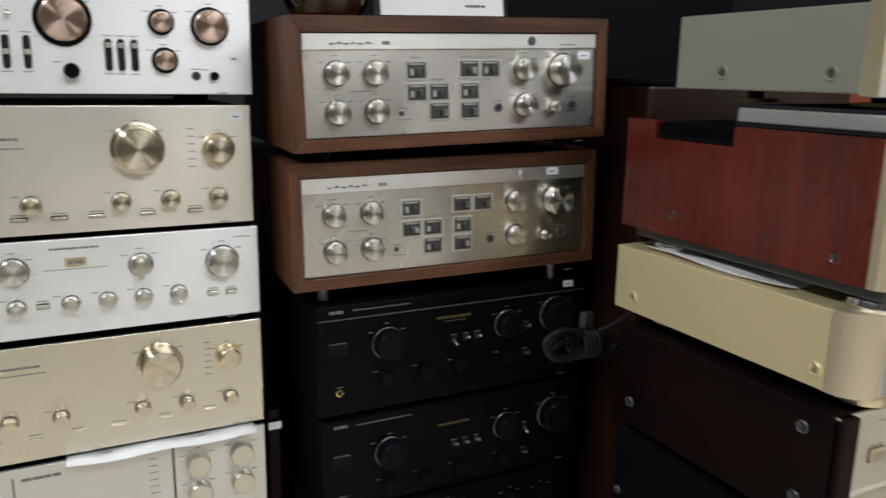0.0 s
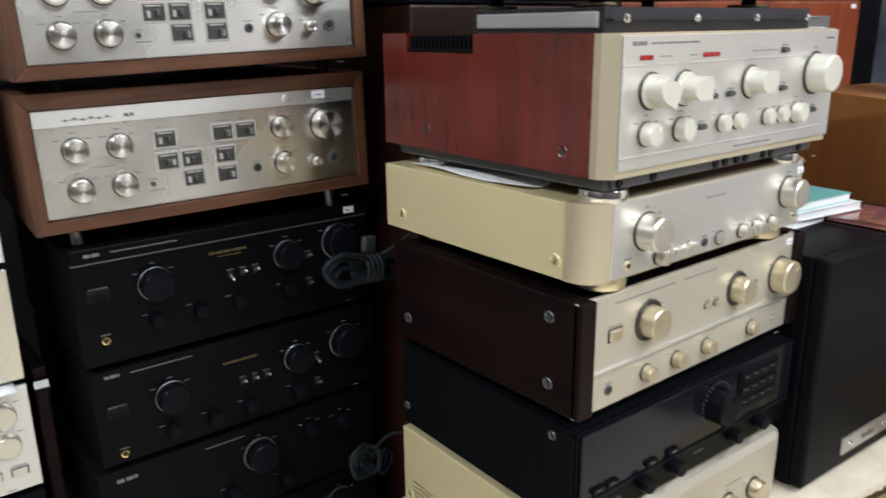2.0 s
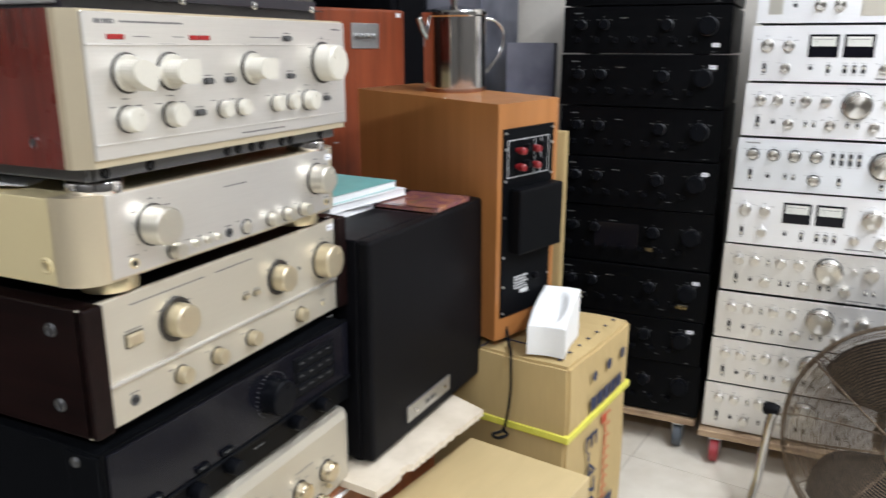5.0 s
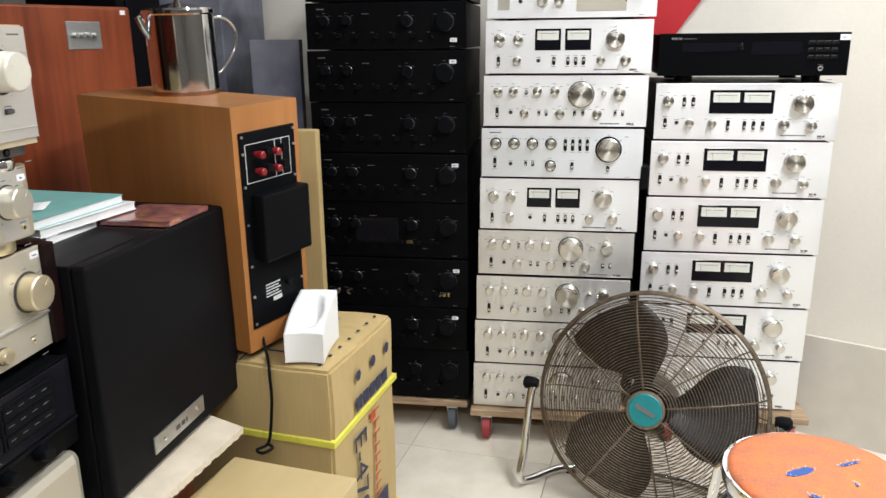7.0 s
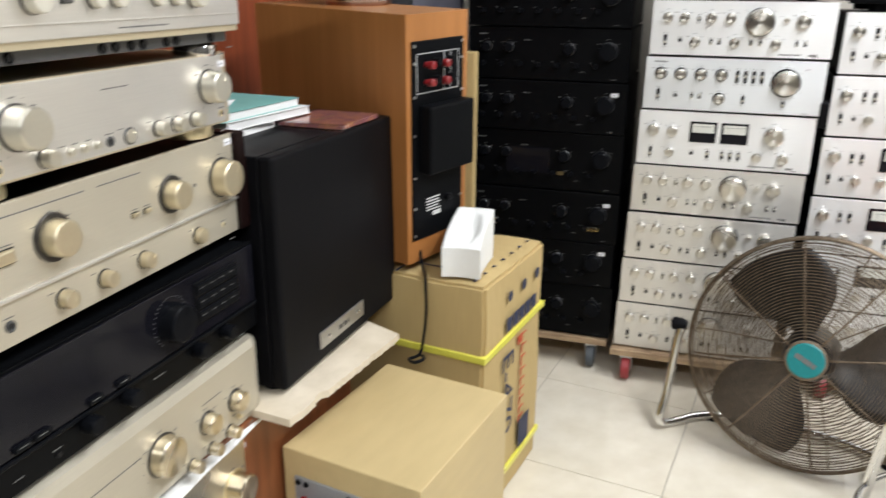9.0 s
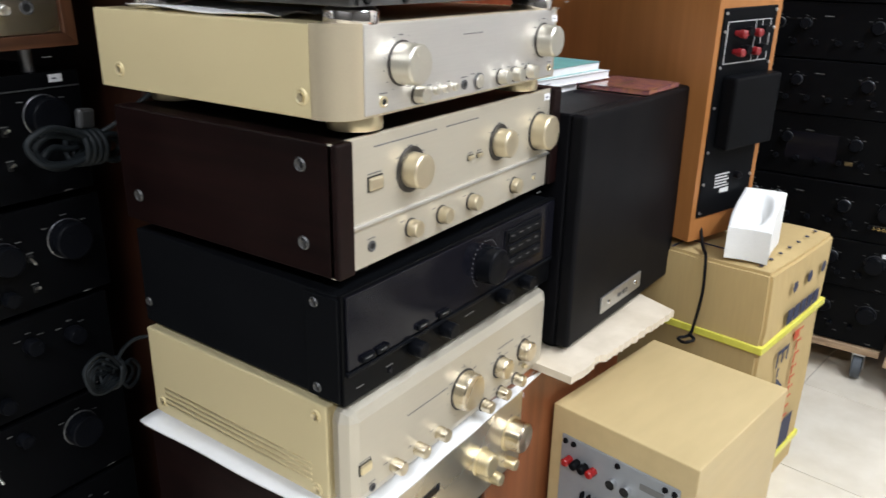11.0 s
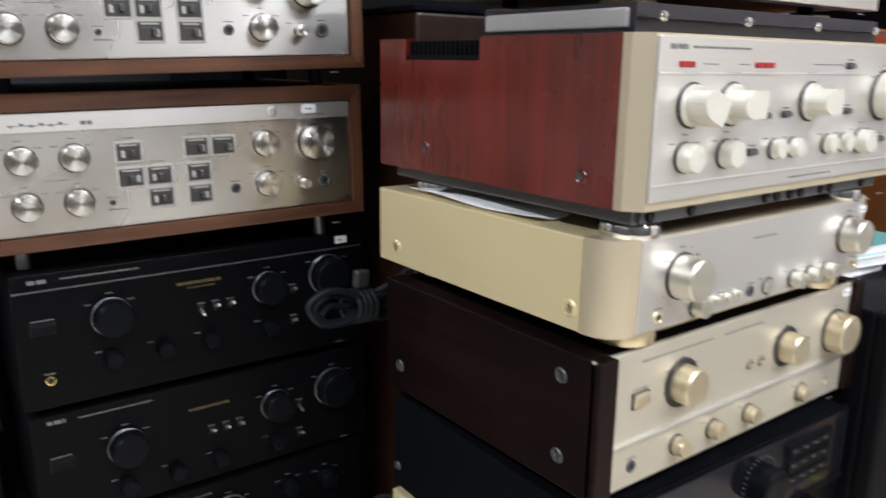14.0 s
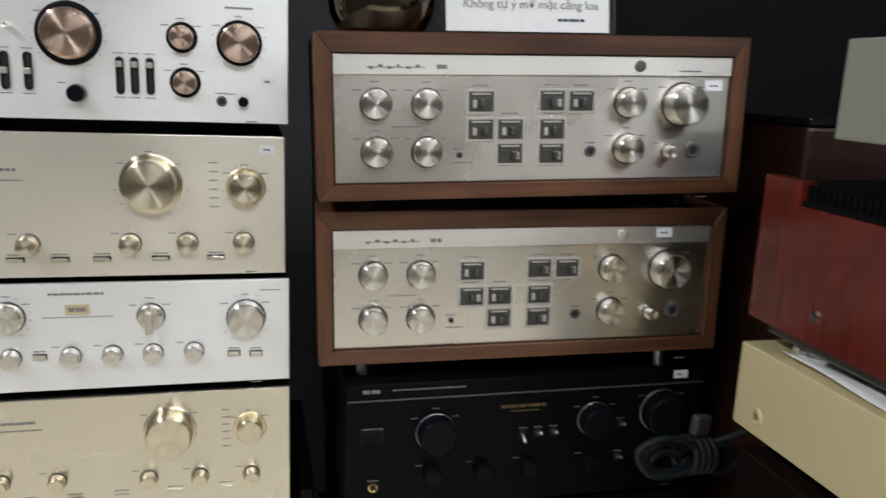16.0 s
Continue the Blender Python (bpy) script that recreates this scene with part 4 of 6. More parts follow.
    controls(root, it, w, h, 0.006, random.Random(int(z0 * 1000)), INK, (pz + ph * 0.85, 0.0035))
    part("emblem", lathe(bmesh.new(), [(0.006, 0.0035), (0.006, 0.0025), (0.004, 0.002)], 24, "Y", (P(0.755, 0.925)[0], 0, P(0.755, 0.925)[1])), DARK_GREY if tag[1] < 0.9 else WARM_SILVER, root)
    return root


walnut_amplifier(0.4690, 0.9866, 1.0808, 0.4489, 0.1783, (0.959, 0.77), 0.016, 1.88, -2.74, 0.0)
walnut_amplifier(0.4720, 1.0185, 0.8885, 0.4599, 0.1926, (0.87, 0.939), 0.024, 1.13, -3.15, 0.012)


def black_amplifier(m, w, h, d, extra, label="black amplifier with dark knobs and pale lettering", group="black amplifiers"):
    return unit("amplifier", label, m, w, h, d, BLACK_PANEL, BLACK_METAL, extra, group=group, feet=0.01, ink=INK_WHITE)


DENS = [("k", 0.101, 0.104, 0.0225, 0.020, "black", RING, 1.03), ("k", 0.296, 0.107, 0.021, 0.019, "black", RING, 1.03), ("k", 0.383, 0.112, 0.027, 0.022, "black", RING, 1.03)] \
    + [("t", x, 0.094, 0.005) for x in (0.206, 0.225, 0.244)] + [("t", 0.330, 0.098, 0.005), ("t", 0.330, 0.055, 0.005)] \
    + [("k", x, 0.053, 0.0105, 0.014, "black") for x in (0.098, 0.158, 0.215, 0.294)] + [("j", 0.030, 0.041, 0.0055, BRASS), ("b", 0.028, 0.103, 0.024, 0.012, BLACK_PLASTIC), ("c", 0.050, 0.157, 0.085, 0.0014)]
D1 = black_amplifier(pose(0.503, 1.02, 0.722), 0.437, 0.166, 0.33, DENS + [("c", 0.017, 0.155, 0.019, 0.0042), ("g", 0.405, 0.158, 0.018)])
gold = bmesh.new()
bars(gold, random.Random(5), 0.178, 0.128, 0.055, 0.0035)
bars(gold, random.Random(6), 0.19, 0.123, 0.035, 0.0014)
part("gold_script", gold, INK_GOLD, D1)
part("top_bar", cube(0.0, 0.437, -0.002, 0.0, 0.146, 0.1475, 0.0004), DARK_GREY, D1)
low = [(i[0], i[1], i[2] - 0.020, *i[3:]) for i in DENS]
D2 = black_amplifier(pose(0.507, 1.02, 0.575), 0.437, 0.145, 0.33, [i for i in low if i[0] != "c"] + [("c", 0.017, 0.1345, 0.019, 0.0042), ("c", 0.05, 0.135, 0.085, 0.0014)])
gold = bmesh.new()
bars(gold, random.Random(7), 0.178, 0.108, 0.055, 0.003)
part("gold_script", gold, INK_GOLD, D2)
black_amplifier(pose(0.497, 1.02, 0.43), 0.437, 0.144, 0.33, [("k", 0.233, 0.092, 0.025, 0.022, "black", DARK_GREY, 1.08), ("k", 0.32, 0.104, 0.012, 0.016, "black"), ("k", 0.272, 0.036, 0.011, 0.016, "black"), ("k", 0.185, 0.044, 0.011, 0.016, "black"), ("k", 0.13, 0.044, 0.011, 0.016, "black"), ("k", 0.378, 0.1, 0.013, 0.02, "black"), ("c", 0.024, 0.125, 0.03, 0.005), ("c", 0.15, 0.13, 0.06, 0.0014)])
black_amplifier(pose(0.503, 1.02, 0.285), 0.437, 0.144, 0.33, [("k", 0.362, 0.095, 0.025, 0.022, "black", DARK_GREY, 1.06), ("k", 0.28, 0.12, 0.010, 0.016, "black"), ("k", 0.09, 0.08, 0.018, 0.018, "black"), ("c", 0.16, 0.125, 0.03, 0.004), ("t", 0.22, 0.08, 0.005), ("t", 0.24, 0.08, 0.005)])
for z in (0.14, 0.0):
    black_amplifier(pose(0.503, 1.02, z), 0.437, 0.144 if z else 0.139, 0.33, [("k", 0.36, 0.09, 0.024, 0.02, "black"), ("k", 0.1, 0.08, 0.018, 0.018, "black")])


# ---- silver stack at the end of the row, fronts at y = 1.09 ----
LX, LY, LW = 0.002, 1.09, 0.442
G = "amplifiers of the end stack"
A1 = unit("amplifier", "white silver amplifier with bronze knobs on black collars", pose(LX, LY, 1.155), LW, 0.178, 0.33, WHITE_SILVER, BLACK_METAL, [
    ("k", 0.228, 0.094, 0.0255, 0.016, "bronze", BLACK_PLASTIC, 1.22), ("k", 0.335, 0.095, 0.012, 0.016, "bronze", BLACK_PLASTIC, 1.3), ("k", 0.392, 0.092, 0.020, 0.018, "bronze", BLACK_PLASTIC, 1.16),
    ("k", 0.337, 0.05, 0.012, 0.016, "bronze", BLACK_PLASTIC, 1.3), ("k", 0.233, 0.036, 0.009, 0.014, "black"), ("s", 0.274, 0.055, 0.0185, 0.6), ("s", 0.288, 0.055, 0.0185, 0.6), ("s", 0.303, 0.055, 0.0185, 0.6),
    ("s", 0.168, 0.056, 0.0185, 0.0), ("s", 0.189, 0.056, 0.0185, 0.0), ("k", 0.173, 0.099, 0.003, 0.012, "satin"), ("j", 0.373, 0.032, 0.0055, DARK_GREY), ("k", 0.395, 0.032, 0.0055, 0.008, "black"), ("g", 0.421, 0.054, 0.015),
    ("c", 0.21, 0.133, 0.034, 0.002), ("c", 0.378, 0.126, 0.028, 0.002), ("k", 0.09, 0.1, 0.02, 0.018, "bronze", BLACK_PLASTIC, 1.16)], group=G, feet=0.012)
A2 = unit("amplifier", "champagne amplifier with a large spun volume knob", pose(LX, LY, 0.991), LW - 0.004, 0.160, 0.33, LIT_CHAMPAGNE, BLACK_METAL, [
    ("k", 0.299, 0.108, 0.0275, 0.022, "gold", KNOB_GOLD, 1.16), ("k", 0.396, 0.105, 0.0175, 0.018, "gold", PALE_GOLD, 1.2)]
    + [("k", x, 0.044, 0.0105, 0.016, "gold", DARK_GREY, 1.1) for x in (0.126, 0.177, 0.276, 0.334, 0.393)] + [("b", x, 0.0275, 0.016, 0.0035, CHAMPAGNE) for x in (0.06, 0.11, 0.163, 0.206, 0.247, 0.306, 0.363)]
    + [("g", 0.419, 0.146, 0.016)] + [("c", 0.358, 0.083 + i * 0.0095, 0.009, 0.0012) for i in range(6)] + [("c", 0.12, 0.12, 0.05, 0.003), ("c", 0.12, 0.11, 0.055, 0.0015)], group=G, feet=0.01)
A3 = unit("amplifier", "silver amplifier with a row of small knobs", pose(LX, LY, 0.862), LW, 0.130, 0.33, WHITE_SILVER, BLACK_METAL, [
    ("k", 0.394, 0.086, 0.0205, 0.015, "silver", KNOB_DARK, 1.06), ("k", 0.293, 0.091, 0.0142, 0.008, "silver", KNOB_DARK, 1.06), ("k", 0.151, 0.094, 0.0165, 0.010, "silver", KNOB_DARK, 1.06)]
    + [("k", x, 0.049, 0.0100, 0.014, "silver", KNOB_DARK, 1.08) for x in (0.151, 0.210, 0.252, 0.294, 0.337)] + [("b", x, z, 0.012, 0.005, KNOB_SATIN) for x, z in ((0.380, 0.044), (0.404, 0.043), (0.179, 0.049))]
    + [("n", 0.219, 0.101, 0.024, 0.011), ("c", 0.191, 0.117, 0.055, 0.0024), ("c", 0.184, 0.092, 0.07, 0.0009), ("c", 0.410, 0.117, 0.022, 0.0010)], group=G, feet=0.012)
handle = part("pointer", cube(-0.0035, 0.0035, -0.02, -0.005, -0.014, 0.012, 0.002), KNOB_SATIN, A3)
handle.matrix_basis = pose(0.292, 0.004, 0.088)
# Darker champagne than A2: the light's fall-off down the stack is put into it.
A4 = unit("amplifier", "champagne amplifier with a large spun volume knob", pose(LX, LY, 0.704), LW, 0.158, 0.33, CHAMPAGNE, BLACK_METAL, [
    ("k", 0.308, 0.112, 0.0260, 0.020, "gold", KNOB_GOLD, 1.12), ("k", 0.396, 0.110, 0.0150, 0.016, "gold", PALE_GOLD, 1.25)]
    + [("k", x, z, 0.0092, 0.015, "gold", KNOB_DARK, 1.08) for x, z in ((0.13, 0.062), (0.187, 0.060), (0.283, 0.055), (0.339, 0.053), (0.397, 0.051))] + [("b", x, 0.037, 0.016, 0.0030, CHAMPAGNE) for x in (0.06, 0.11, 0.157, 0.205, 0.253, 0.311, 0.368)]
    + [("c", 0.365, 0.088 + i * 0.009, 0.009, 0.0012) for i in range(6)] + [("c", 0.12, 0.13, 0.05, 0.003), ("c", 0.12, 0.122, 0.055, 0.0015)], group=G, feet=0.010)
A5 = unit("amplifier", "pale champagne amplifier with a separate knob panel", pose(LX, LY, 0.548), LW, 0.156, 0.33, WARM_SILVER, BLACK_METAL, [
    ("k", 0.349, 0.117, 0.0165, 0.014, "satin"), ("k", 0.408, 0.121, 0.0165, 0.014, "satin"), ("k", 0.349, 0.074, 0.0165, 0.014, "satin"), ("k", 0.408, 0.078, 0.0165, 0.014, "satin"), ("k", 0.09, 0.09, 0.017, 0.014, "satin"),
    ("b", 0.35, 0.035, 0.02, 0.01, KNOB_SATIN), ("b", 0.385, 0.035, 0.02, 0.01, KNOB_SATIN), ("b", 0.417, 0.035, 0.02, 0.01, KNOB_SATIN), ("d", 0.292, 0.062, 0.022, 0.01, BLACK_GLOSS), ("c", 0.135, 0.138, 0.045, 0.004)]
    + [("c", 0.285, 0.085 + i * 0.01, 0.012, 0.0012) for i in range(6)], group=G, feet=0.008)
part("panel_gap", cube(0.3155, 0.318, -0.0012, 0.0, 0.01, 0.155), HOLE, A5)
part("inner_frame", cube(0.125, 0.127, -0.0008, 0.0, 0.02, 0.145), DARK_GREY, A5)
for z in (0.41, 0.275, 0.14, 0.0):
    black_amplifier(pose(LX, LY, z), LW, 0.136 if z else 0.139, 0.33, [("k", 0.36, 0.09, 0.024, 0.02, "black")], group=G)
wavy_sheet("paper_sheet", 0.24, 0.3, pose(0.19, 1.066, 0.7025), "white sheets lying on the amplifier", 0.003, 8, 0.0012)
SIDE = solid("wood_box", cube(0.456, 0.475, 1.12, 1.40, 0.0, 0.71, 0.003), ROSEWOOD, "narrow dark brown board standing between the stacks", "board")
solid("price_tag", cube(0.4555, 0.474, 1.113, 1.1145, 0.682, 0.693), TAG, "small white price tag", "tag")


# ---- things on the walnut amplifiers ----
bm = lathe(bmesh.new(), [(0.034, 0), (0.046, 0.006), (0.054, 0.020), (0.057, 0.040), (0.053, 0.062), (0.042, 0.080), (0.026, 0.09)], 40, "Z")
solid("glass_globe", bm, SMOKED, "smoky mirrored round vase standing on the walnut cabinet", "vase", m=pose(0.540, 1.075, 1.2605))
SIGN = thing("notice", pose(0.600, 1.045, 1.2640, -8, -1.9, -4), "white printed notice in a clear acrylic stand", "sign")
part("stand", cube(-0.004, 0.19, -0.002, 0.0, 0, 0.16, 0.0006), CLEAR, SIGN, "clear acrylic stand").visible_shadow = False
part("sheet", cube(0.004, 0.182, -0.0016 - 0.0012, -0.0022, 0.004, 0.156), PAPER, SIGN)
me = text_mesh("Không tự ý mở mặt căng loa", 0.0125, INK)
put("lettering", me, SIGN, "", pose(0.022, -0.0031, 0.028, 90, 0, 0))
bm = bmesh.new()
bars(bm, random.Random(3), 0.125, 0.015, 0.03, 0.003, -0.0031)
bars(bm, random.Random(4), 0.08, 0.05, 0.04, 0.007, -0.0031)
bars(bm, random.Random(9), 0.03, 0.075, 0.12, 0.009, -0.0031)
part("small_print", bm, INK_BLUE, SIGN)


# ---- dark cabinets behind ----
def speaker_cabinet(name, m, w, d, h, mat, label, top=None):
    root = thing(name, m, label, "speaker")
    part("cabinet", cube(0, w, 0, d, 0, h, 0.006, 3), mat, root)
    if mat == BLACK_ASH:
        part("front_grille", cube(0.025, w - 0.025, -0.008, 0.001, 0.05, h - 0.03, 0.004), BLACK_PLASTIC, root, "black cloth grille")
    if top:
        part("top_board", cube(-0.004, w + 0.004, -0.004, d, h, h + 0.008, 0.002), top, root)
    return root


speaker_cabinet("speaker", pose(1.0, 0.97, 0), 0.45, 0.4, 1.185, BROWN_CABINET, "tall brown wooden speaker cabinet with a black top", BLACK_GLOSS)
speaker_cabinet("speaker", pose(0.96, 1.5, 0), 0.75, 0.38, 1.7, BLACK_ASH, "tall black speaker cabinet in the corner")
RED = speaker_cabinet("speaker", pose(1.537, 1.119, 0, 0, 0, -20), 0.730, 0.26, 1.198, RED_CABINET, "large red-brown wooden speaker with a terminal plate")
part("terminal_plate", cube(0.553, 0.640, -0.003, 0.001, 1.104, 1.164, 0.001), ZINC, RED, "steel plate with four terminals")
for i in range(4):
    part("terminal", lathe(bmesh.new(), [(0.006, 0), (0.006, -0.010), (0.0045, -0.012)], 16, "Y", (0.571 + i * 0.0165, -0.003, 1.134)), ZINC, RED)
part("price_tag", cube(0.700, 0.714, -0.001, 0.0, 1.180, 1.190), TAG, RED)

# subwoofer on a board on a brown cabinet
SUBP = thing("speaker", pose(1.195, 0.524, 0, 0, 0, -8.5), "brown wooden speaker used as a plinth", "speaker")
part("cabinet", cube(0, 0.37, 0, 0.36, 0, 0.446, 0.004), PLINTH_WOOD, SUBP)
rng = random.Random(12)
edge = [(0.05 + 0.325 * i / 40, -0.018 + rng.uniform(-0.0018, 0.0018) + (0.006 if 8 < i < 12 else 0)) for i in range(41)]
bm = slab(bmesh.new(), edge + [(0.395, 0.05), (0.46, 0.34), (0.04, 0.34)], 0.4465, 0.459)
solid("packing_board", bm, BOARD, "torn off-white packing board under the subwoofer", "board", m=pose(1.248, 0.468, 0, 0, 0, -8))
SUB = thing("subwoofer", pose(1.350, 0.478, 0.4595, 0, 0, -3), "black ash subwoofer with a small silver name plate", "subwoofer")
part("cabinet", cube(0.0, 0.405, 0.024, 0.34, 0.010, 0.372, 0.003), BLACK_ASH, SUB)
part("front_cover", cube(0.0, 0.405, 0.0, 0.025, 0.010, 0.372, 0.006, 3), BLACK_PLASTIC, SUB, "black cloth grille with rounded edges")
plate = part("name_plate", cube(0.104, 0.258, -0.003, 0.001, 0.033, 0.062, 0.001), ZINC, SUB, "brushed silver name plate")
for x in (0.13, 0.236):
    part("plate_screw", lathe(bmesh.new(), [(0.004, -0.003), (0.0035, -0.005), (0.001, -0.0055)], 14, "Y", (x, 0, 0.0475)), CHROME, plate)
bm = bmesh.new()
bars(bm, random.Random(8), 0.165, 0.043, 0.036, 0.008, -0.0036, 0.4)
part("plate_mark", bm, DARK_GREY, plate)
for x in (0.03, 0.37):
    for y in (0.04, 0.30):
        part("foot", lathe(bmesh.new(), [(0.018, 0), (0.018, 0.011)], 20, "Z", (x, y, 0)), BLACK_PLASTIC, SUB)

# books and disc case on the subwoofer
z = 0.832
for i, (w, d, t, mat, lab, turn) in enumerate(((0.21, 0.27, 0.012, PAPER, "white magazine lying on the subwoofer", 12), (0.21, 0.27, 0.013, PAPER, "white magazine in the pile", 5), (0.205, 0.26, 0.014, TEAL_PAPER, "teal covered magazine on top of the pile", 8))):
    root = thing("magazine", pose(1.448 - 0.006 * i, 0.60 + 0.004 * i, z, 0, 0, turn - 14), lab, "magazine", "magazines")
    part("page_block", cube(0.002, w - 0.002, 0.002, d - 0.002, 0.0008, t - 0.0008), PAPER, root)
    part("cover", cube(0, w, 0, d, t - 0.0008, t, 0.0003, 1), mat, root)
    part("back_cover", cube(0, w, 0, d, 0, 0.0008), mat, root)
    z += t + 0.0004
wavy_sheet("receipt", 0.06, 0.09, pose(1.50, 0.64, z, 0, 0, 20), "small white slip on the teal magazine", 0.003, 3, 0.0004, 6)
CASE = thing("disc_case", pose(1.560, 0.472, 0.832, 0, 0, -3), "clear disc case with a red printed insert", "disc case")
part("lid", cube(0, 0.142, 0, 0.124, 0.0, 0.010, 0.0006, 1), CLEAR, CASE, "clear plastic lid").visible_shadow = False
part("insert", cube(0.014, 0.139, 0.002, 0.122, 0.002, 0.0085), CD_ART, CASE, "red and brown printed insert")
bm = bmesh.new()
bars(bm, random.Random(10), 0.03, 0.0, 0.07, 0.008)
bmesh.ops.transform(bm, matrix=pose(0, 0.06, 0.0092, -90, 0, 0), verts=bm.verts[:])
part("insert_print", bm, INK_GOLD, CASE)

# cherry speaker standing backwards on a carton
SPK = thing("speaker", pose(1.738, 0.424, 0.546, 1.6, -2.0, -22), "cherry veneer speaker with its terminals showing", "speaker")
bm = cube(0, 0.172, 0.0, 0.47, 0, 0.464, 0.0)
bmesh.ops.bevel(bm, geom=[e for e in bm.edges if all(v.co.y > 0.4 for v in e.verts) and any(v.co.z > 0.1 for v in e.verts)], offset=0.055, segments=8, affect="EDGES")
for f in bm.faces:
    f.smooth = f.calc_area() < 0.006
part("cabinet", bm, CHERRY, SPK, "cherry veneer cabinet")
part("back_plate", cube(0.012, 0.158, -0.003, 0.001, 0.045, 0.418, 0.002), BLACK_METAL, SPK, "black steel amplifier plate")
part("heat_sink", cube(0.03, 0.158, -0.032, -0.003, 0.178, 0.305, 0.004), BLACK_METAL, SPK)
bm = bmesh.new()
for a in ((0.024, 0.142, 0.325, 0.3262), (0.024, 0.142, 0.395, 0.3962)):
    box(bm, a[0], a[1], -0.0036, -0.003, a[2], a[3])
for a in (0.024, 0.10, 0.118, 0.141):
    box(bm, a, a + 0.0012, -0.0036, -0.003, 0.325, 0.396)
part("printed_frame", bm, INK_BRIGHT, SPK)
for x in (0.05, 0.092):
    for zz in (0.345, 0.376):
        part("terminal", lathe(bmesh.new(), [(0.005, -0.003), (0.005, -0.012), (0.0072, -0.012), (0.0072, -0.022), (0.005, -0.024)], 16, "Y", (x, 0, zz)), TERMINAL_RED, SPK, "red binding post")
        part("terminal", lathe(bmesh.new(), [(0.005, -0.003), (0.005, -0.010), (0.0075, -0.010), (0.0075, -0.02)], 16, "Y", (x + 0.02, 0, zz + 0.004)), BLACK_PLASTIC, SPK, "black binding post")
bm = bmesh.new()
for i in range(5):
    bars(bm, random.Random(20 + i), 0.050, 0.098 + i * 0.0058, 0.040 - 0.006 * (i % 2), 0.0026, -0.0036)
box(bm, 0.068, 0.092, -0.0036, -0.003, 0.086, 0.0945)
part("rating_print", bm, INK_BRIGHT, SPK, "white printed rating text")
part("dial", lathe(bmesh.new(), [(0.007, -0.003), (0.007, -0.012), (0.005, -0.013)], 16, "Y", (0.11, 0, 0.115)), BLACK_PLASTIC, SPK)
for x in (0.018, 0.152):
    for zz in (0.055, 0.11, 0.17, 0.25, 0.32, 0.38, 0.41):
        part("plate_screw", lathe(bmesh.new(), [(0.0028, -0.003), (0.0024, -0.005)], 10, "Y", (x, 0, zz)), ZINC, SPK)

KET = thing("steel_pitcher", pose(1.926, 0.596, 1.0205, 1.6, -2.0, -40), "polished stainless steel pitcher with a wire handle", "pitcher")
part("body", lathe(bmesh.new(), [(0.062, 0), (0.0645, 0.003), (0.065, 0.012), (0.065, 0.150), (0.0675, 0.153), (0.0675, 0.159), (0.060, 0.159), (0.060, 0.145)], 48, "Z"), STEEL, KET)
part("lid", lathe(bmesh.new(), [(0.063, 0.155), (0.060, 0.163), (0.02, 0.170), (0.006, 0.173), (0.008, 0.183), (0.004, 0.187)], 40, "Z"), STEEL, KET)
part("base_band", lathe(bmesh.new(), [(0.0655, 0.0), (0.0662, 0.004), (0.0655, 0.008)], 48, "Z"), material("copper_base", (0.45, 0.26, 0.18), 0.3, 1.0, vary=0.1), KET)
part("handle", tube(bmesh.new(), spline([(0.058, 0, 0.14), (0.09, 0, 0.142), (0.116, 0, 0.118), (0.112, 0, 0.08), (0.082, 0, 0.042), (0.058, 0, 0.025)]), 0.0032), STEEL, KET)
part("spout", tube(bmesh.new(), spline([(-0.055, 0, 0.10), (-0.070, 0, 0.125), (-0.080, 0, 0.15)]), 0.007), STEEL, KET)

# cartons
BOX = thing("carton", pose(1.708, 0.262, 0, 0, 0, -9), "tall brown shipping carton with dark print and yellow straps", "carton")
bm = cube(0, 0.318, 0, 0.40, 0, 0.528)
bmesh.ops.subdivide_edges(bm, edges=bm.edges[:], cuts=9, use_grid_fill=True)
rng = random.Random(31)
for v in bm.verts:
    n = noise.noise(v.co * 9)
    v.co += Vector((n * 0.004, noise.noise(v.co * 8 + Vector((5, 5, 5))) * 0.004, n * 0.004 if v.co.z > 0.5 else 0))
bmesh.ops.bevel(bm, geom=[e for e in bm.edges if e.is_manifold and e.calc_face_angle(0) > 1.0], offset=0.006, segments=2, affect="EDGES")
part("box", bm, CARDBOARD, BOX)
for zz in (0.375, 0.055):
    part("strap", cube(-0.0052, 0.3225, -0.0056, 0.405, zz, zz + 0.014, 0.0015), TAPE, BOX, "yellow plastic strap")
part("tape_line", cube(0.0, 0.318, 0.19, 0.1925, 0.5315, 0.5335), INK_BLUE, BOX)
bm = bmesh.new()
for x0, x1, y0, y1 in ((0.06, 0.26, 0.10, 0.102), (0.06, 0.26, 0.248, 0.25), (0.06, 0.062, 0.10, 0.25), (0.258, 0.26, 0.10, 0.25), (0.235, 0.258, 0.102, 0.248)):
    box(bm, x0, x1, y0, y1, 0.5315, 0.5333)
part("top_panel_print", bm, INK_BLUE, BOX)
bm = bmesh.new()
for i in range(7):
    box(bm, 0.02 + i * 0.045, 0.026 + i * 0.045, 0.028, 0.034, 0.5315, 0.5335)
tagged(part("stitch_marks", bm, INK_BLUE, BOX), kind="stuff")
for i in range(3):
    part("print_mark", lathe(bmesh.new(), [(0.008, -0.0055), (0.012, -0.0055), (0.012, -0.0062), (0.008, -0.0062)], 6 + 6 * (i > 0), "Y", (0.115 + i * 0.075, 0, 0.475)), INK_BLUE, BOX)
bm = bmesh.new()
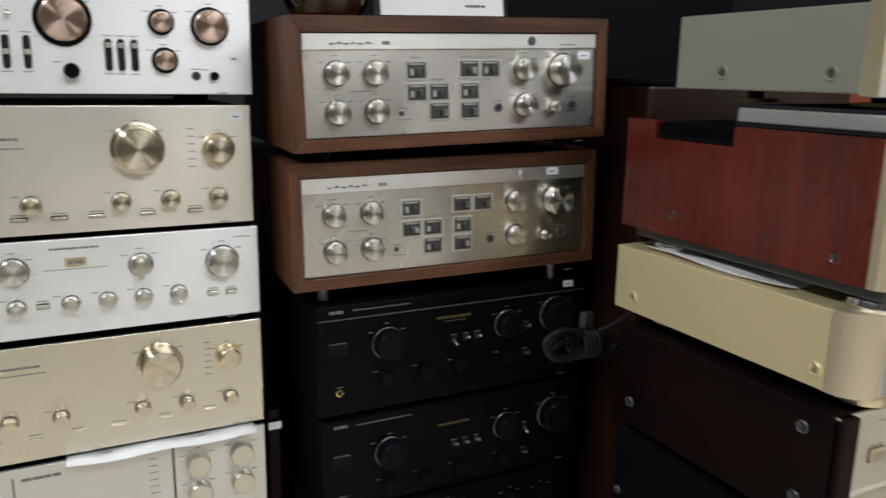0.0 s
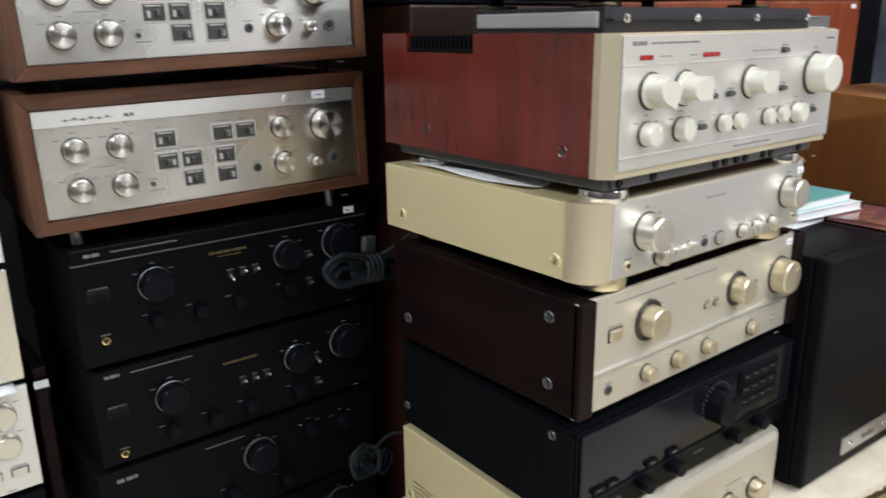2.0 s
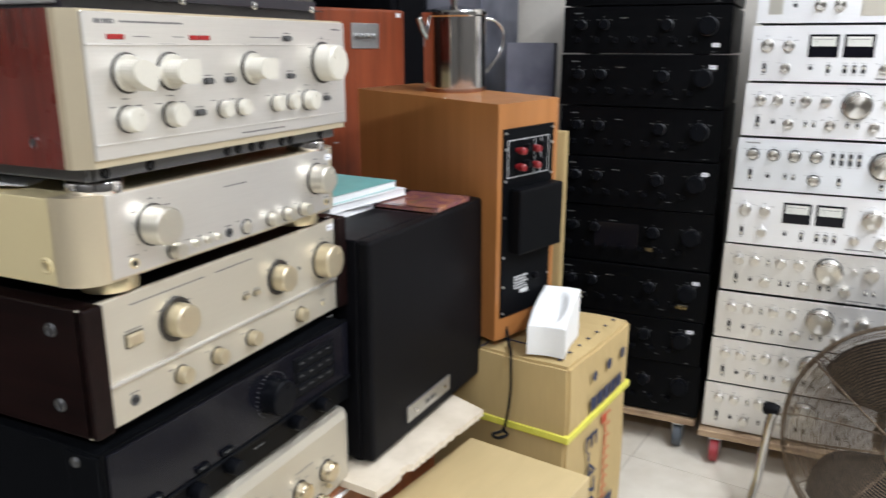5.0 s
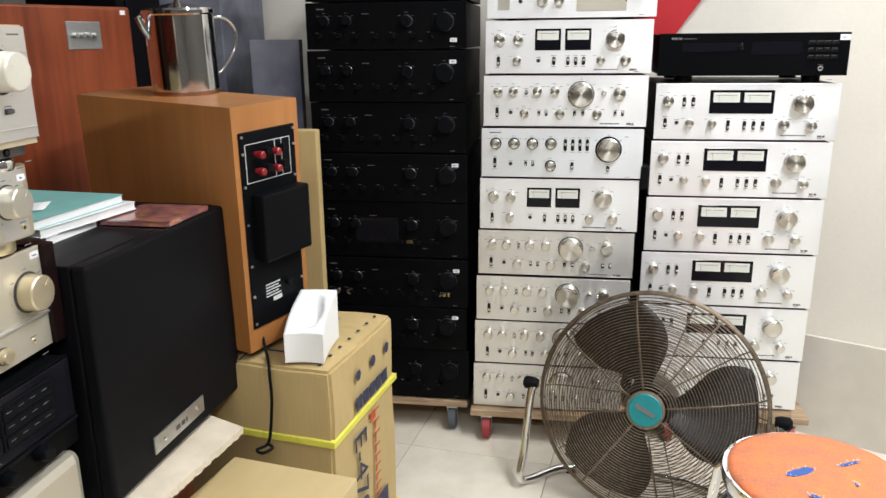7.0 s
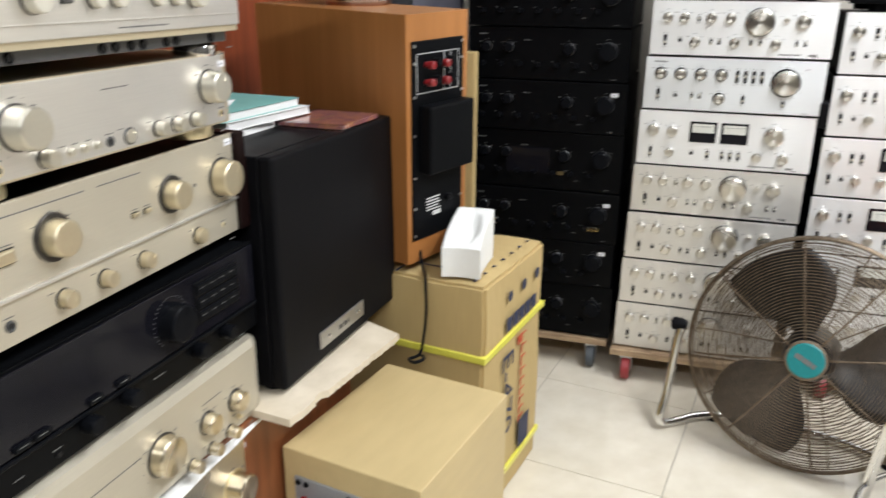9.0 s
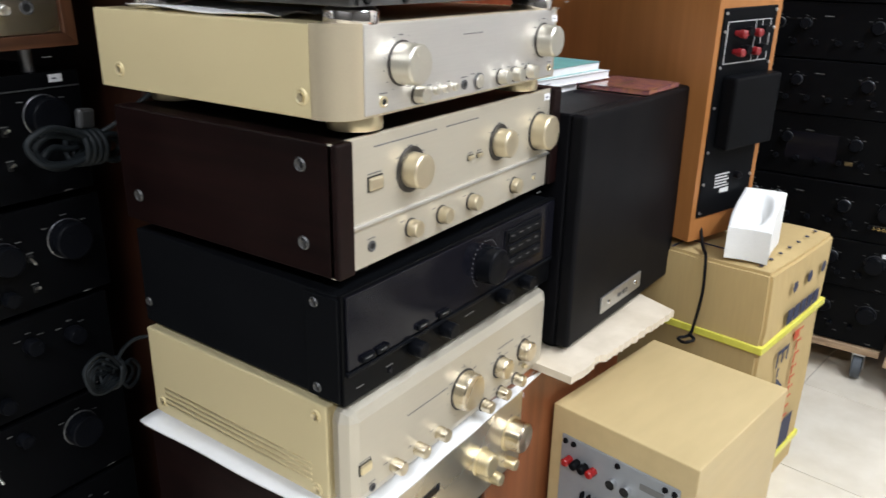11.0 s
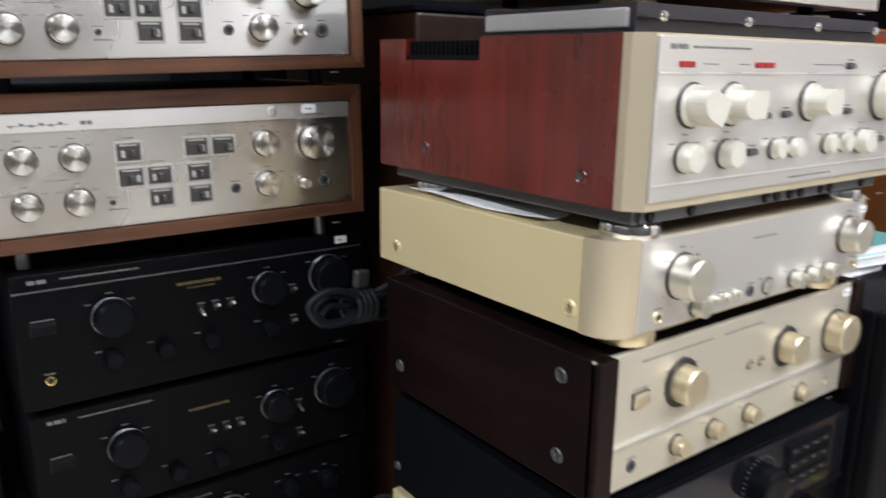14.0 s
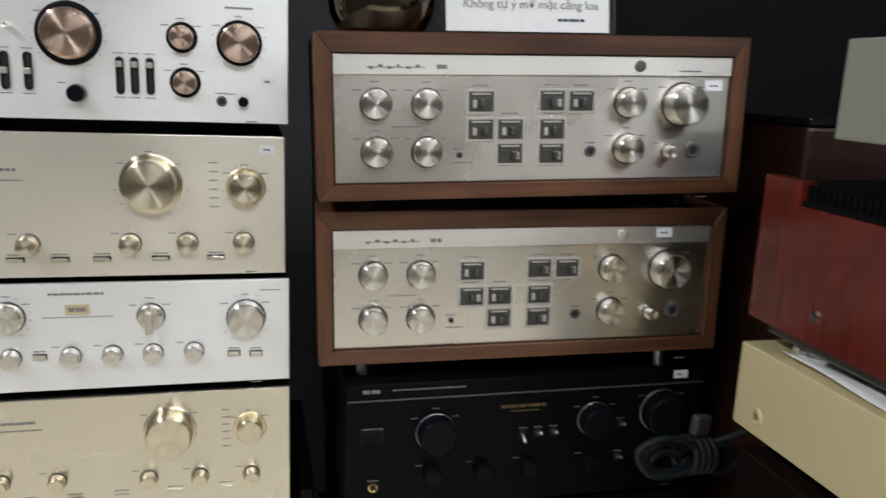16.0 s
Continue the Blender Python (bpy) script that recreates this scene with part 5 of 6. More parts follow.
for i in range(5):
    box(bm, 0.10 + i * 0.034, 0.128 + i * 0.034, -0.0062, -0.0055, 0.40, 0.43)
part("print_block", bm, INK_BLUE, BOX)
put("lettering", text_mesh("E-470", 0.085, INK_BLUE), BOX, "large dark model lettering running down", pose(0.085, -0.0062, 0.355, 0, 0, 0) @ Matrix.Rotation(radians(90), 4, "X") @ Matrix.Rotation(radians(-90), 4, "Z"))
bm = bmesh.new()
rng = random.Random(44)
zc = 0.365
for i in range(9):
    hgt = rng.uniform(0.016, 0.026)
    box(bm, 0.185 - 0.02 * (i == 0), 0.192, -0.0062, -0.0055, zc - hgt, zc)
    box(bm, 0.185, 0.212, -0.0062, -0.0055, zc - 0.006, zc - 0.002)
    zc -= hgt + 0.006
part("red_script", bm, INK_RED, BOX, "red printed mark running down")
put("print_block", shared(("lowprint",), INK_BLUE, lambda: cube(0.19, 0.25, -0.0062, -0.0055, 0.08, 0.15)), BOX)

FO = thing("foam_block", pose(1.735, 0.280, 0.535, 0, 0, 5), "white expanded foam packing corner with a hollow", "foam block")
bm = bmesh.new()
NX, NY = 30, 14
def foam_top(u, v):
    """Height of the block's top: a boat-shaped hollow with soft rims, rising towards the far end."""
    e = ((u - 0.50) / 0.38) ** 2 + ((v - 0.5) / 0.33) ** 2
    return 0.058 + 0.042 * u - 0.026 * max(0.0, min(1.0, (1.0 - e) * 1.6)) + 0.0015 * noise.noise(Vector((u * 7, v * 5, 3)))
top = [[bm.verts.new((0.135 * u + 0.006 * math.sin(v * 3), 0.074 * v + 0.003 * math.sin(u * 4), foam_top(u, v))) for v in [j / NY for j in range(NY + 1)]] for u in [i / NX for i in range(NX + 1)]]
base = [[bm.verts.new((p.co.x, p.co.y, 0.0)) for p in row] for row in top]
for i in range(NX):
    for j in range(NY):
        bm.faces.new((top[i][j], top[i + 1][j], top[i + 1][j + 1], top[i][j + 1])).smooth = True
        bm.faces.new((base[i][j], base[i][j + 1], base[i + 1][j + 1], base[i + 1][j]))
for i in range(NX):
    for j in (0, NY):
        bm.faces.new((top[i][j], top[i + 1][j], base[i + 1][j], base[i][j]))
for j in range(NY):
    for i in (0, NX):
        bm.faces.new((top[i][j], top[i][j + 1], base[i][j + 1], base[i][j]))
bmesh.ops.recalc_face_normals(bm, faces=bm.faces[:])
part("block", bm, FOAM, FO)

SMALL = thing("speaker", pose(1.309, 0.246, 0, 0, 0, -9.5), "small maple veneer speaker with a grey terminal plate", "speaker")
part("cabinet", cube(0, 0.317, 0, 0.25, 0.0, 0.37, 0.002), MAPLE, SMALL)
part("back_plate", cube(-0.003, 0.001, 0.022, 0.228, 0.13, 0.325, 0.002), material("grey_plate", (0.32, 0.34, 0.36), 0.45, 0.3, vary=0.06), SMALL, "blue-grey steel plate")
for y in (0.165, 0.18, 0.195, 0.21):
    part("terminal", lathe(bmesh.new(), [(0.007, -0.003), (0.007, -0.018), (0.005, -0.02)], 14, "X", (0, y, 0.285)), RED_LED if y in (0.165, 0.21) else BLACK_PLASTIC, SMALL)
for y, zz in ((0.03, 0.315), (0.045, 0.315), (0.125, 0.315), (0.205, 0.315), (0.22, 0.315), (0.22, 0.14), (0.03, 0.14)):
    part("plate_screw", lathe(bmesh.new(), [(0.005, -0.003), (0.004, -0.006)], 12, "X", (0, y, zz)), BLACK_PLASTIC, SMALL)
for y in (0.13, 0.105):
    part("socket", lathe(bmesh.new(), [(0.008, -0.003), (0.008, -0.012), (0.004, -0.012)], 16, "X", (0, y, 0.282)), CHROME, SMALL)
part("label", cube(-0.0036, -0.003, 0.045, 0.085, 0.295, 0.306), INK_WHITE, SMALL)
for i in range(9):
    put("fin", shared(("small_fin",), BLACK_METAL, lambda: cube(-0.012, -0.003, 0, 0.005, 0.15, 0.24, 0.001, 1)), SMALL, "", pose(0, 0.08 + i * 0.012, 0))

part_bm = tube(bmesh.new(), spline([(1.775, 0.415, 0.575), (1.755, 0.40, 0.54), (1.725, 0.385, 0.535), (1.708, 0.378, 0.515), (1.702, 0.375, 0.47), (1.698, 0.38, 0.41), (1.69, 0.385, 0.385), (1.675, 0.40, 0.38), (1.665, 0.385, 0.38), (1.68, 0.372, 0.383), (1.69, 0.385, 0.387)]), 0.0031)
solid("power_cable", part_bm, BLACK_PLASTIC, "black power cable hanging over the carton", "cable")


# ---- coiled mains leads between the stacks ----
def tied_lead(m, label, r, length, tall, wraps, turns, seed):
    """A mains lead folded into long loops, bound round the middle with its own end; loops run along -x and +x."""
    rng = random.Random(seed)
    root = thing("mains_lead", m, label, "cable", "coiled leads")
    for i in range(turns):
        bm = bmesh.new()
        a, o, l = tall * (1 - 0.22 * i), (i - turns / 2) * r * 2.2, length * (1 - 0.16 * i)
        dz = rng.uniform(-0.004, 0.004) - 0.004 * i
        p = [(0.0, o, 0.35 * a), (-l * 0.35, o, 0.75 * a + dz), (-l * 0.75, o, 0.95 * a + dz), (-l, o * 0.5, 0.25 * a + dz), (-l * 0.82, o, -0.65 * a + dz), (-l * 0.4, o, -0.75 * a + dz), (0.0, o, -0.35 * a),
             (l * 0.35, o, -0.7 * a), (l * 0.62, o, -0.3 * a), (l * 0.6, o, 0.25 * a), (l * 0.3, o, 0.6 * a)]
        part("loop", tube(bm, spline(p, 7, True), r, 8, True), CORD, root)
    for i in range(wraps):
        x = (i - (wraps - 1) / 2) * r * 2.3
        ring = [(x + 0.15 * r * math.sin(2 * t), (turns * r * 1.25 + r) * math.cos(t), (tall * 0.62 + r) * math.sin(t)) for t in [2 * math.pi * k / 20 for k in range(20)]]
        part("wrap", tube(bmesh.new(), ring, r, 8, True), CORD, root)
    return root


C1 = tied_lead(pose(0.912, 0.978, 0.795, 0, 6, 10), "grey mains lead folded and tied, hanging behind the stack", 0.0042, 0.092, 0.027, 4, 3, 2)
part("tail", tube(bmesh.new(), spline([(0.01, 0.0, 0.012), (0.03, -0.02, 0.03), (0.045, -0.05, 0.06), (0.055, -0.08, 0.085)]), 0.0036), CORD, C1)
part("plug", cube(-0.012, 0.012, -0.006, 0.006, 0.024, 0.050, 0.004), DARK_GREY, C1, "grey plug")
C2 = tied_lead(pose(0.880, 0.940, 0.490, 0, 24, 25), "thin grey lead coiled behind the stack", 0.0026, 0.075, 0.030, 2, 4, 5)
reach = C2.matrix_basis.inverted()
part("tail", tube(bmesh.new(), spline([reach @ Vector(p) for p in ((0.880, 0.940, 0.490), (0.890, 0.930, 0.520), (0.900, 0.905, 0.545), (0.915, 0.868, 0.555))]), 0.0026), CORD, C2)


# ---- stacks on dollies by the east wall; their fronts face west ----
def dolly(m, w, d, wheel, label):
    root = thing("dolly", m, label, "dolly", "dollies")
    part("board", cube(0, w, 0, d, 0.075, 0.094, 0.002), PLYWOOD, root, "worn plywood board")
    for x in (0.045, w - 0.045):
        for y in (0.024, d - 0.06):
            c = part("castor", cube(x - 0.016, x + 0.016, y - 0.018, y + 0.018, 0.068, 0.075, 0.001), ZINC, root)
            for s in (-1, 1):
                part("fork", slab(bmesh.new(), [(y - 0.016, 0.07), (y + 0.016, 0.07), (y + 0.014, 0.026), (y + 0.002, 0.022)], s * 0.0145 + x - 0.001, s * 0.0145 + x + 0.001), ZINC, c).matrix_basis = Matrix(((0, 0, 1, 0), (1, 0, 0, 0), (0, 1, 0, 0), (0, 0, 0, 1)))
            part("wheel", lathe(bmesh.new(), [(0.028, x - 0.012), (0.033, x - 0.010), (0.033, x + 0.010), (0.028, x + 0.012)], 24, "X", (0, y - 0.004, 0.033)), wheel, c)
    return root


def west(x, y, z, turn=0):
    return pose(x, y, z, 0, 0, -90 + turn)


dolly(west(2.485, 0.50, 0), 0.40, 0.42, RUBBER_GREY, "plywood dolly on grey castors under the black stack")
dolly(west(2.44, 0.085, 0), 0.50, 0.42, RUBBER_RED, "plywood dolly on red castors under the silver stacks")
dolly(west(2.50, -0.43, 0), 0.42, 0.40, RUBBER_RED, "plywood dolly on red castors under the silver stacks")

rows = [0.0955, 0.252, 0.381, 0.524, 0.684, 0.819, 0.955, 1.091, 1.212, 1.34]
rng = random.Random(77)
for i, (z0, z1) in enumerate(zip(rows, rows[1:])):
    h = z1 - z0
    # The brighter RING collars are added as highlights round the black knobs.
    it = [("k", x, h * 0.62, 0.0125, 0.016, "black", RING, 1.04) for x in (0.05, 0.11)] + [("k", 0.27, h * 0.6, 0.015, 0.016, "black", RING, 1.04), ("k", 0.37, h * 0.58, 0.0235, 0.02, "black", DARK_GREY, 1.02)]
    it += [("k", 0.04 + 0.05 * j, h * 0.3, 0.0065, 0.012, "black") for j in range(7)] + [("c", 0.15, h * 0.75, 0.02, 0.0016), ("c", 0.03, h * 0.85, 0.02, 0.0025), ("c", 0.3, h * 0.18, 0.012, 0.0012)]
    if i in (1, 2, 4, 6, 7):
        it.append(("g", 0.392, h * (0.78 if i != 7 else 0.2), 0.018))
    if i == 2:
        it += [("j", 0.345 + 0.012 * j, h * 0.28, 0.0042, BRASS) for j in range(3)] + [("k", 0.05, h * 0.3, 0.009, 0.01, "silver"), ("k", 0.085, h * 0.3, 0.009, 0.01, "silver")]
    if i == 3:
        it += [("d", 0.17, h * 0.5, 0.12, 0.07, BLACK_GLOSS), ("d", 0.262, h * 0.3, 0.018, 0.01, INK_GOLD), ("g", 0.19, h * 0.55, 0.008)]
    if i == 8:
        it += [("l", 0.06, h * 0.2, 0.010, RED_LED), ("l", 0.16, h * 0.2, 0.012, INK_GOLD)]
    unit("amplifier", "black amplifier with dark knobs in a tall stack", west(2.49 + rng.uniform(-0.006, 0.006), 0.522 + rng.uniform(-0.006, 0.006), z0), 0.425, h - 0.001, 0.36, BLACK_PANEL, BLACK_METAL, it, group="black amplifiers on the dolly",
         feet=0.003, foot_mat=ZINC if i in (3, 5) else BLACK_PLASTIC, ink=INK_WHITE)


def meter_unit(w, h, two):
    H = h
    if two:
        return [("k", 0.088 * w, 0.66 * H, 0.0145, 0.018, "silver"), ("k", 0.2 * w, 0.65 * H, 0.013, 0.018, "silver"), ("m", 0.38 * w, 0.65 * H, 0.064, 0.052, 1), ("m", 0.56 * w, 0.65 * H, 0.064, 0.052, 1), ("k", 0.78 * w, 0.65 * H, 0.023, 0.022, "silver"),
                ("s", 0.08 * w, 0.26 * H, 0.012, -0.4), ("k", 0.195 * w, 0.27 * H, 0.011, 0.016, "silver"), ("j", 0.325 * w, 0.27 * H, 0.005, DARK_GREY)] \
            + [("s", u * w, 0.26 * H, 0.010, 0.3) for u in (0.418, 0.503, 0.55, 0.597)] + [("k", 0.70 * w, 0.27 * H, 0.011, 0.016, "silver"), ("k", 0.845 * w, 0.27 * H, 0.013, 0.016, "silver"), ("c", 0.66 * w, 0.09 * H, 0.06, 0.003), ("c", 0.87 * w, 0.08 * H, 0.018, 0.005)]
    return [("k", 0.07 * w, 0.7 * H, 0.0135, 0.018, "silver"), ("s", 0.16 * w, 0.68 * H, 0.012, -0.3), ("s", 0.21 * w, 0.68 * H, 0.012, -0.3), ("m", 0.475 * w, 0.68 * H, 0.155, 0.058, 2), ("k", 0.80 * w, 0.66 * H, 0.0245, 0.022, "silver"),
            ("s", 0.06 * w, 0.32 * H, 0.012, -0.3), ("j", 0.125 * w, 0.32 * H, 0.005, DARK_GREY), ("k", 0.195 * w, 0.32 * H, 0.0105, 0.016, "silver"), ("k", 0.32 * w, 0.31 * H, 0.0105, 0.016, "silver"), ("s", 0.41 * w, 0.28 * H, 0.013, -0.4)] \
        + [("s", u * w, 0.28 * H, 0.011, -0.4) for u in (0.5, 0.55, 0.6)] + [("k", 0.71 * w, 0.3 * H, 0.0125, 0.016, "silver"), ("k", 0.86 * w, 0.28 * H, 0.0115, 0.016, "silver"), ("c", 0.7 * w, 0.1 * H, 0.06, 0.003), ("c", 0.9 * w, 0.08 * H, 0.018, 0.005)]


def plain_unit(w, H):
    return [("k", u * w, 0.7 * H, 0.012, 0.018, "silver") for u in (0.09, 0.185, 0.335, 0.44)] + [("s", 0.265 * w, 0.68 * H, 0.006, 0.2), ("k", 0.6 * w, 0.64 * H, 0.0315, 0.024, "silver", DARK_GREY, 1.06), ("k", 0.74 * w, 0.68 * H, 0.0065, 0.014, "silver"), ("k", 0.83 * w, 0.66 * H, 0.016, 0.018, "silver"),
            ("s", 0.085 * w, 0.3 * H, 0.013, -0.4), ("j", 0.17 * w, 0.3 * H, 0.005, DARK_GREY), ("k", 0.255 * w, 0.28 * H, 0.012, 0.016, "silver"), ("k", 0.475 * w, 0.28 * H, 0.012, 0.016, "silver"), ("k", 0.7 * w, 0.27 * H, 0.012, 0.016, "silver")] \
        + [("t", u * w, 0.28 * H, 0.006) for u in (0.345, 0.39, 0.565, 0.615, 0.81, 0.855)] + [("c", 0.72 * w, 0.08 * H, 0.05, 0.003), ("c", 0.88 * w, 0.07 * H, 0.018, 0.005)]


def slider_unit(w, H):
    return [("k", u * w, 0.7 * H, 0.0125, 0.016, "silver", BLACK_PLASTIC, 1.2) for u in (0.09, 0.205, 0.32, 0.435)] + [("s", u * w, 0.68 * H, 0.015, 0.1) for u in (0.525, 0.57, 0.615, 0.66)] + [("k", 0.79 * w, 0.6 * H, 0.03, 0.022, "silver", BLACK_PLASTIC, 1.12),
            ("s", 0.085 * w, 0.32 * H, 0.013, -0.4), ("j", 0.185 * w, 0.3 * H, 0.005, DARK_GREY), ("k", 0.435 * w, 0.27 * H, 0.012, 0.016, "silver", BLACK_PLASTIC, 1.2), ("s", 0.57 * w, 0.27 * H, 0.010, -0.3), ("s", 0.79 * w, 0.22 * H, 0.008, -0.3), ("t", 0.28 * w, 0.3 * H, 0.006), ("t", 0.325 * w, 0.3 * H, 0.006), ("c", 0.05 * w, 0.9 * H, 0.03, 0.003), ("g", 0.9 * w, 0.85 * H, 0.02)]


def cassette_unit(w, H):
    return [("d", 0.1 * w, 0.5 * H, 0.03, 0.1, KNOB_SATIN), ("k", 0.33 * w, 0.3 * H, 0.013, 0.016, "silver"), ("k", 0.43 * w, 0.3 * H, 0.013, 0.016, "silver"), ("j", 0.2 * w, 0.3 * H, 0.005, DARK_GREY), ("d", 0.68 * w, 0.5 * H, 0.12, 0.11, CHAMPAGNE), ("k", 0.9 * w, 0.5 * H, 0.022, 0.02, "silver")]


ws = [0.0955, 0.231, 0.361, 0.492, 0.62, 0.762, 0.894, 1.027, 1.161, 1.31]
for i, (z0, z1) in enumerate(zip(ws, ws[1:])):
    h, w = z1 - z0, 0.412
    lab, it = {3: ("silver amplifier with small knobs and a large one", plain_unit(w, h)), 4: ("silver amplifier with two small meters", meter_unit(w, h, True)), 5: ("cool silver amplifier with sliders and black-ringed knobs", slider_unit(w, h)),
               7: ("silver amplifier with two small meters", meter_unit(w, h, True)), 8: ("silver tape deck on top of the stack", cassette_unit(w, h))}.get(i, ("silver amplifier with small knobs and a large one", plain_unit(w, h)))
    unit("amplifier" if i < 8 else "tape_deck", lab, west(2.462 - 0.003 * (i % 3), 0.078 - 0.0042 * i, z0), w, h - 0.001, 0.34, COOL_SILVER if i == 5 else WARM_SILVER if i < 4 else WHITE_SILVER, BLACK_METAL, it, "amplifier" if i < 8 else "tape deck", "silver amplifiers on the dolly", feet=0.006, bevel=0.0006)
vs = [0.0955, 0.115, 0.261, 0.412, 0.561, 0.711, 0.859, 1.005]
solid("packing_board", cube(0, 0.40, 0, 0.34, 0, 0.019), PLYWOOD, "plain wooden board under the silver stack", "board", m=west(2.50, -0.40, 0.0945))
for i, (z0, z1) in enumerate(zip(vs[1:], vs[2:])):
    h, w = z1 - z0, 0.443
    unit("amplifier", "silver amplifier with a wide twin meter" if i else "silver amplifier at the foot of the stack", west(2.502, -0.366 - 0.0035 * i, z0), w, h - 0.001, 0.34, WHITE_SILVER, BLACK_METAL, meter_unit(w, h, False) if i else plain_unit(w, h), "amplifier", "silver amplifiers by the wall", feet=0.006, bevel=0.0006)
unit("disc_player", "black disc player lying on the silver stack", west(2.49, -0.382, 1.0055), 0.448, 0.12, 0.31, BLACK_PANEL, BLACK_METAL, [
    ("d", 0.125, 0.086, 0.14, 0.02, BLACK_GLOSS), ("d", 0.28, 0.082, 0.12, 0.03, BLACK_GLOSS), ("b", 0.195, 0.086, 0.01, 0.01, BLACK_PLASTIC), ("c", 0.03, 0.105, 0.025, 0.005), ("c", 0.06, 0.106, 0.03, 0.0015), ("j", 0.385, 0.035, 0.006, ZINC), ("g", 0.435, 0.108, 0.024)]
    + [("b", 0.36 + 0.018 * a, 0.094 - 0.017 * b, 0.013, 0.004, BLACK_PLASTIC) for a in range(4) for b in range(3)], "disc player", feet=0.022, ink=INK_WHITE)
solid("adapter", cube(2.45, 2.50, -0.352, -0.372, 0.74, 0.80, 0.003), BLACK_PLASTIC, "black adapter hanging between the silver stacks", "adapter")

# red sign on the wall and packaging in the gap behind the speaker
solid("wall_sign", slab(bmesh.new(), [(-0.30, 1.06), (-0.44, 1.06), (-0.62, 1.32), (-0.62, 1.62), (-0.30, 1.62)], 0, 0.02), RED_PAINT, "red sign fixed to the wall", "sign", m=Matrix(((0, 0, -1, X_EAST - 0.001), (1, 0, 0, 0), (0, 1, 0, 0), (0, 0, 0, 1))))
speaker_cabinet("speaker", pose(2.36, 0.98, 0, 0, 0, -10), 0.17, 0.3, 1.6, BLACK_ASH, "tall narrow black speaker in the gap")
solid("packing_carton", cube(2.58, 2.9, 0.80, 1.3, 0, 1.6, 0.004), POSTER, "pale blue printed carton standing upright", "carton")
solid("packing_carton", cube(2.52, 2.55, 0.56, 0.70, 0, 1.12, 0.002), POSTER, "pale printed carton standing behind the black stack", "carton")
solid("packing_carton", cube(2.33, 2.36, 0.463, 0.75, 0, 0.90, 0.004), CARDBOARD, "upright flattened brown carton", "carton")
solid("packing_carton", cube(2.42, 2.50, 0.62, 0.80, 0, 0.97, 0.01), PURPLE, "purple printed carton standing on end", "carton")

# ---- floor fan ----
FAN = thing("floor_fan", pose(2.185, -0.376, 0, 0, 0, -104), "large rusty floor fan with a wire guard", "fan")
TILT = pose(0, 0, 0.268, -15, 0, 0)
R = 0.264


def dome(r):
    """Depth of the guard's front at a radius."""
    return -0.075 * math.sqrt(max(0.0, 1 - (r / R) ** 2)) - 0.0


def at_tilt(ob):
    ob.matrix_basis = TILT
    return ob


for i in range(1, 33):
    r = 0.045 + (R - 0.045) * i / 32
    at_tilt(part("guard_wire", tube(bmesh.new(), [(r * math.cos(a), dome(r), r * math.sin(a)) for a in [2 * math.pi * k / 64 for k in range(64)]], 0.0012, 5, True), RUST_WIRE, FAN))
for k in range(8):
    a = 2 * math.pi * k / 8 + 0.2
    at_tilt(part("guard_spoke", tube(bmesh.new(), [(r * math.cos(a), dome(r) + 0.003, r * math.sin(a)) for r in [0.045 + (R - 0.045) * j / 10 for j in range(11)]], 0.0026, 6), RUST_WIRE, FAN))
for i in range(1, 23):
    r = 0.05 + (R - 0.05) * i / 22
    at_tilt(part("rear_wire", tube(bmesh.new(), [(r * math.cos(a), -dome(r) * 0.9 + 0.03, r * math.sin(a)) for a in [2 * math.pi * k / 48 for k in range(48)]], 0.0011, 5, True), RUST_WIRE, FAN))
for k in range(10):
    a = 2 * math.pi * k / 10
    at_tilt(part("rear_spoke", tube(bmesh.new(), [(r * math.cos(a), -dome(r) * 0.9 + 0.033, r * math.sin(a)) for r in [0.05 + (R - 0.05) * j / 8 for j in range(9)]], 0.002, 5), RUST_WIRE, FAN))
bm = tube(bmesh.new(), [((R + 0.004) * math.cos(a), 0.014, (R + 0.004) * math.sin(a)) for a in [2 * math.pi * k / 72 for k in range(72)]], 0.0048, 8, True)
tube(bm, [((R + 0.002) * math.cos(a), 0.004, (R + 0.002) * math.sin(a)) for a in [2 * math.pi * k / 72 for k in range(72)]], 0.004, 8, True)
at_tilt(part("guard_rim", bm, RUST_WIRE, FAN, "rusty steel rim"))
badge = at_tilt(part("badge", lathe(bmesh.new(), [(0.040, -0.070), (0.040, -0.078), (0.036, -0.081)], 40), TEAL, FAN, "round teal badge"))
bm = bmesh.new()
bars(bm, random.Random(4), -0.024, -0.006, 0.048, 0.011, -0.0822, 0.15)
part("badge_mark", bm, INK_WHITE, badge).matrix_basis = pose(0, 0, 0, 0, 25, 0)
at_tilt(part("badge_ring", lathe(bmesh.new(), [(0.040, -0.068), (0.0445, -0.068), (0.0445, -0.078), (0.040, -0.079)], 40), RUST_WIRE, FAN))
at_tilt(part("motor", lathe(bmesh.new(), [(0.05, -0.03), (0.058, 0.0), (0.06, 0.10), (0.045, 0.13), (0.02, 0.135)], 32), BLADE, FAN, "dark motor housing"))
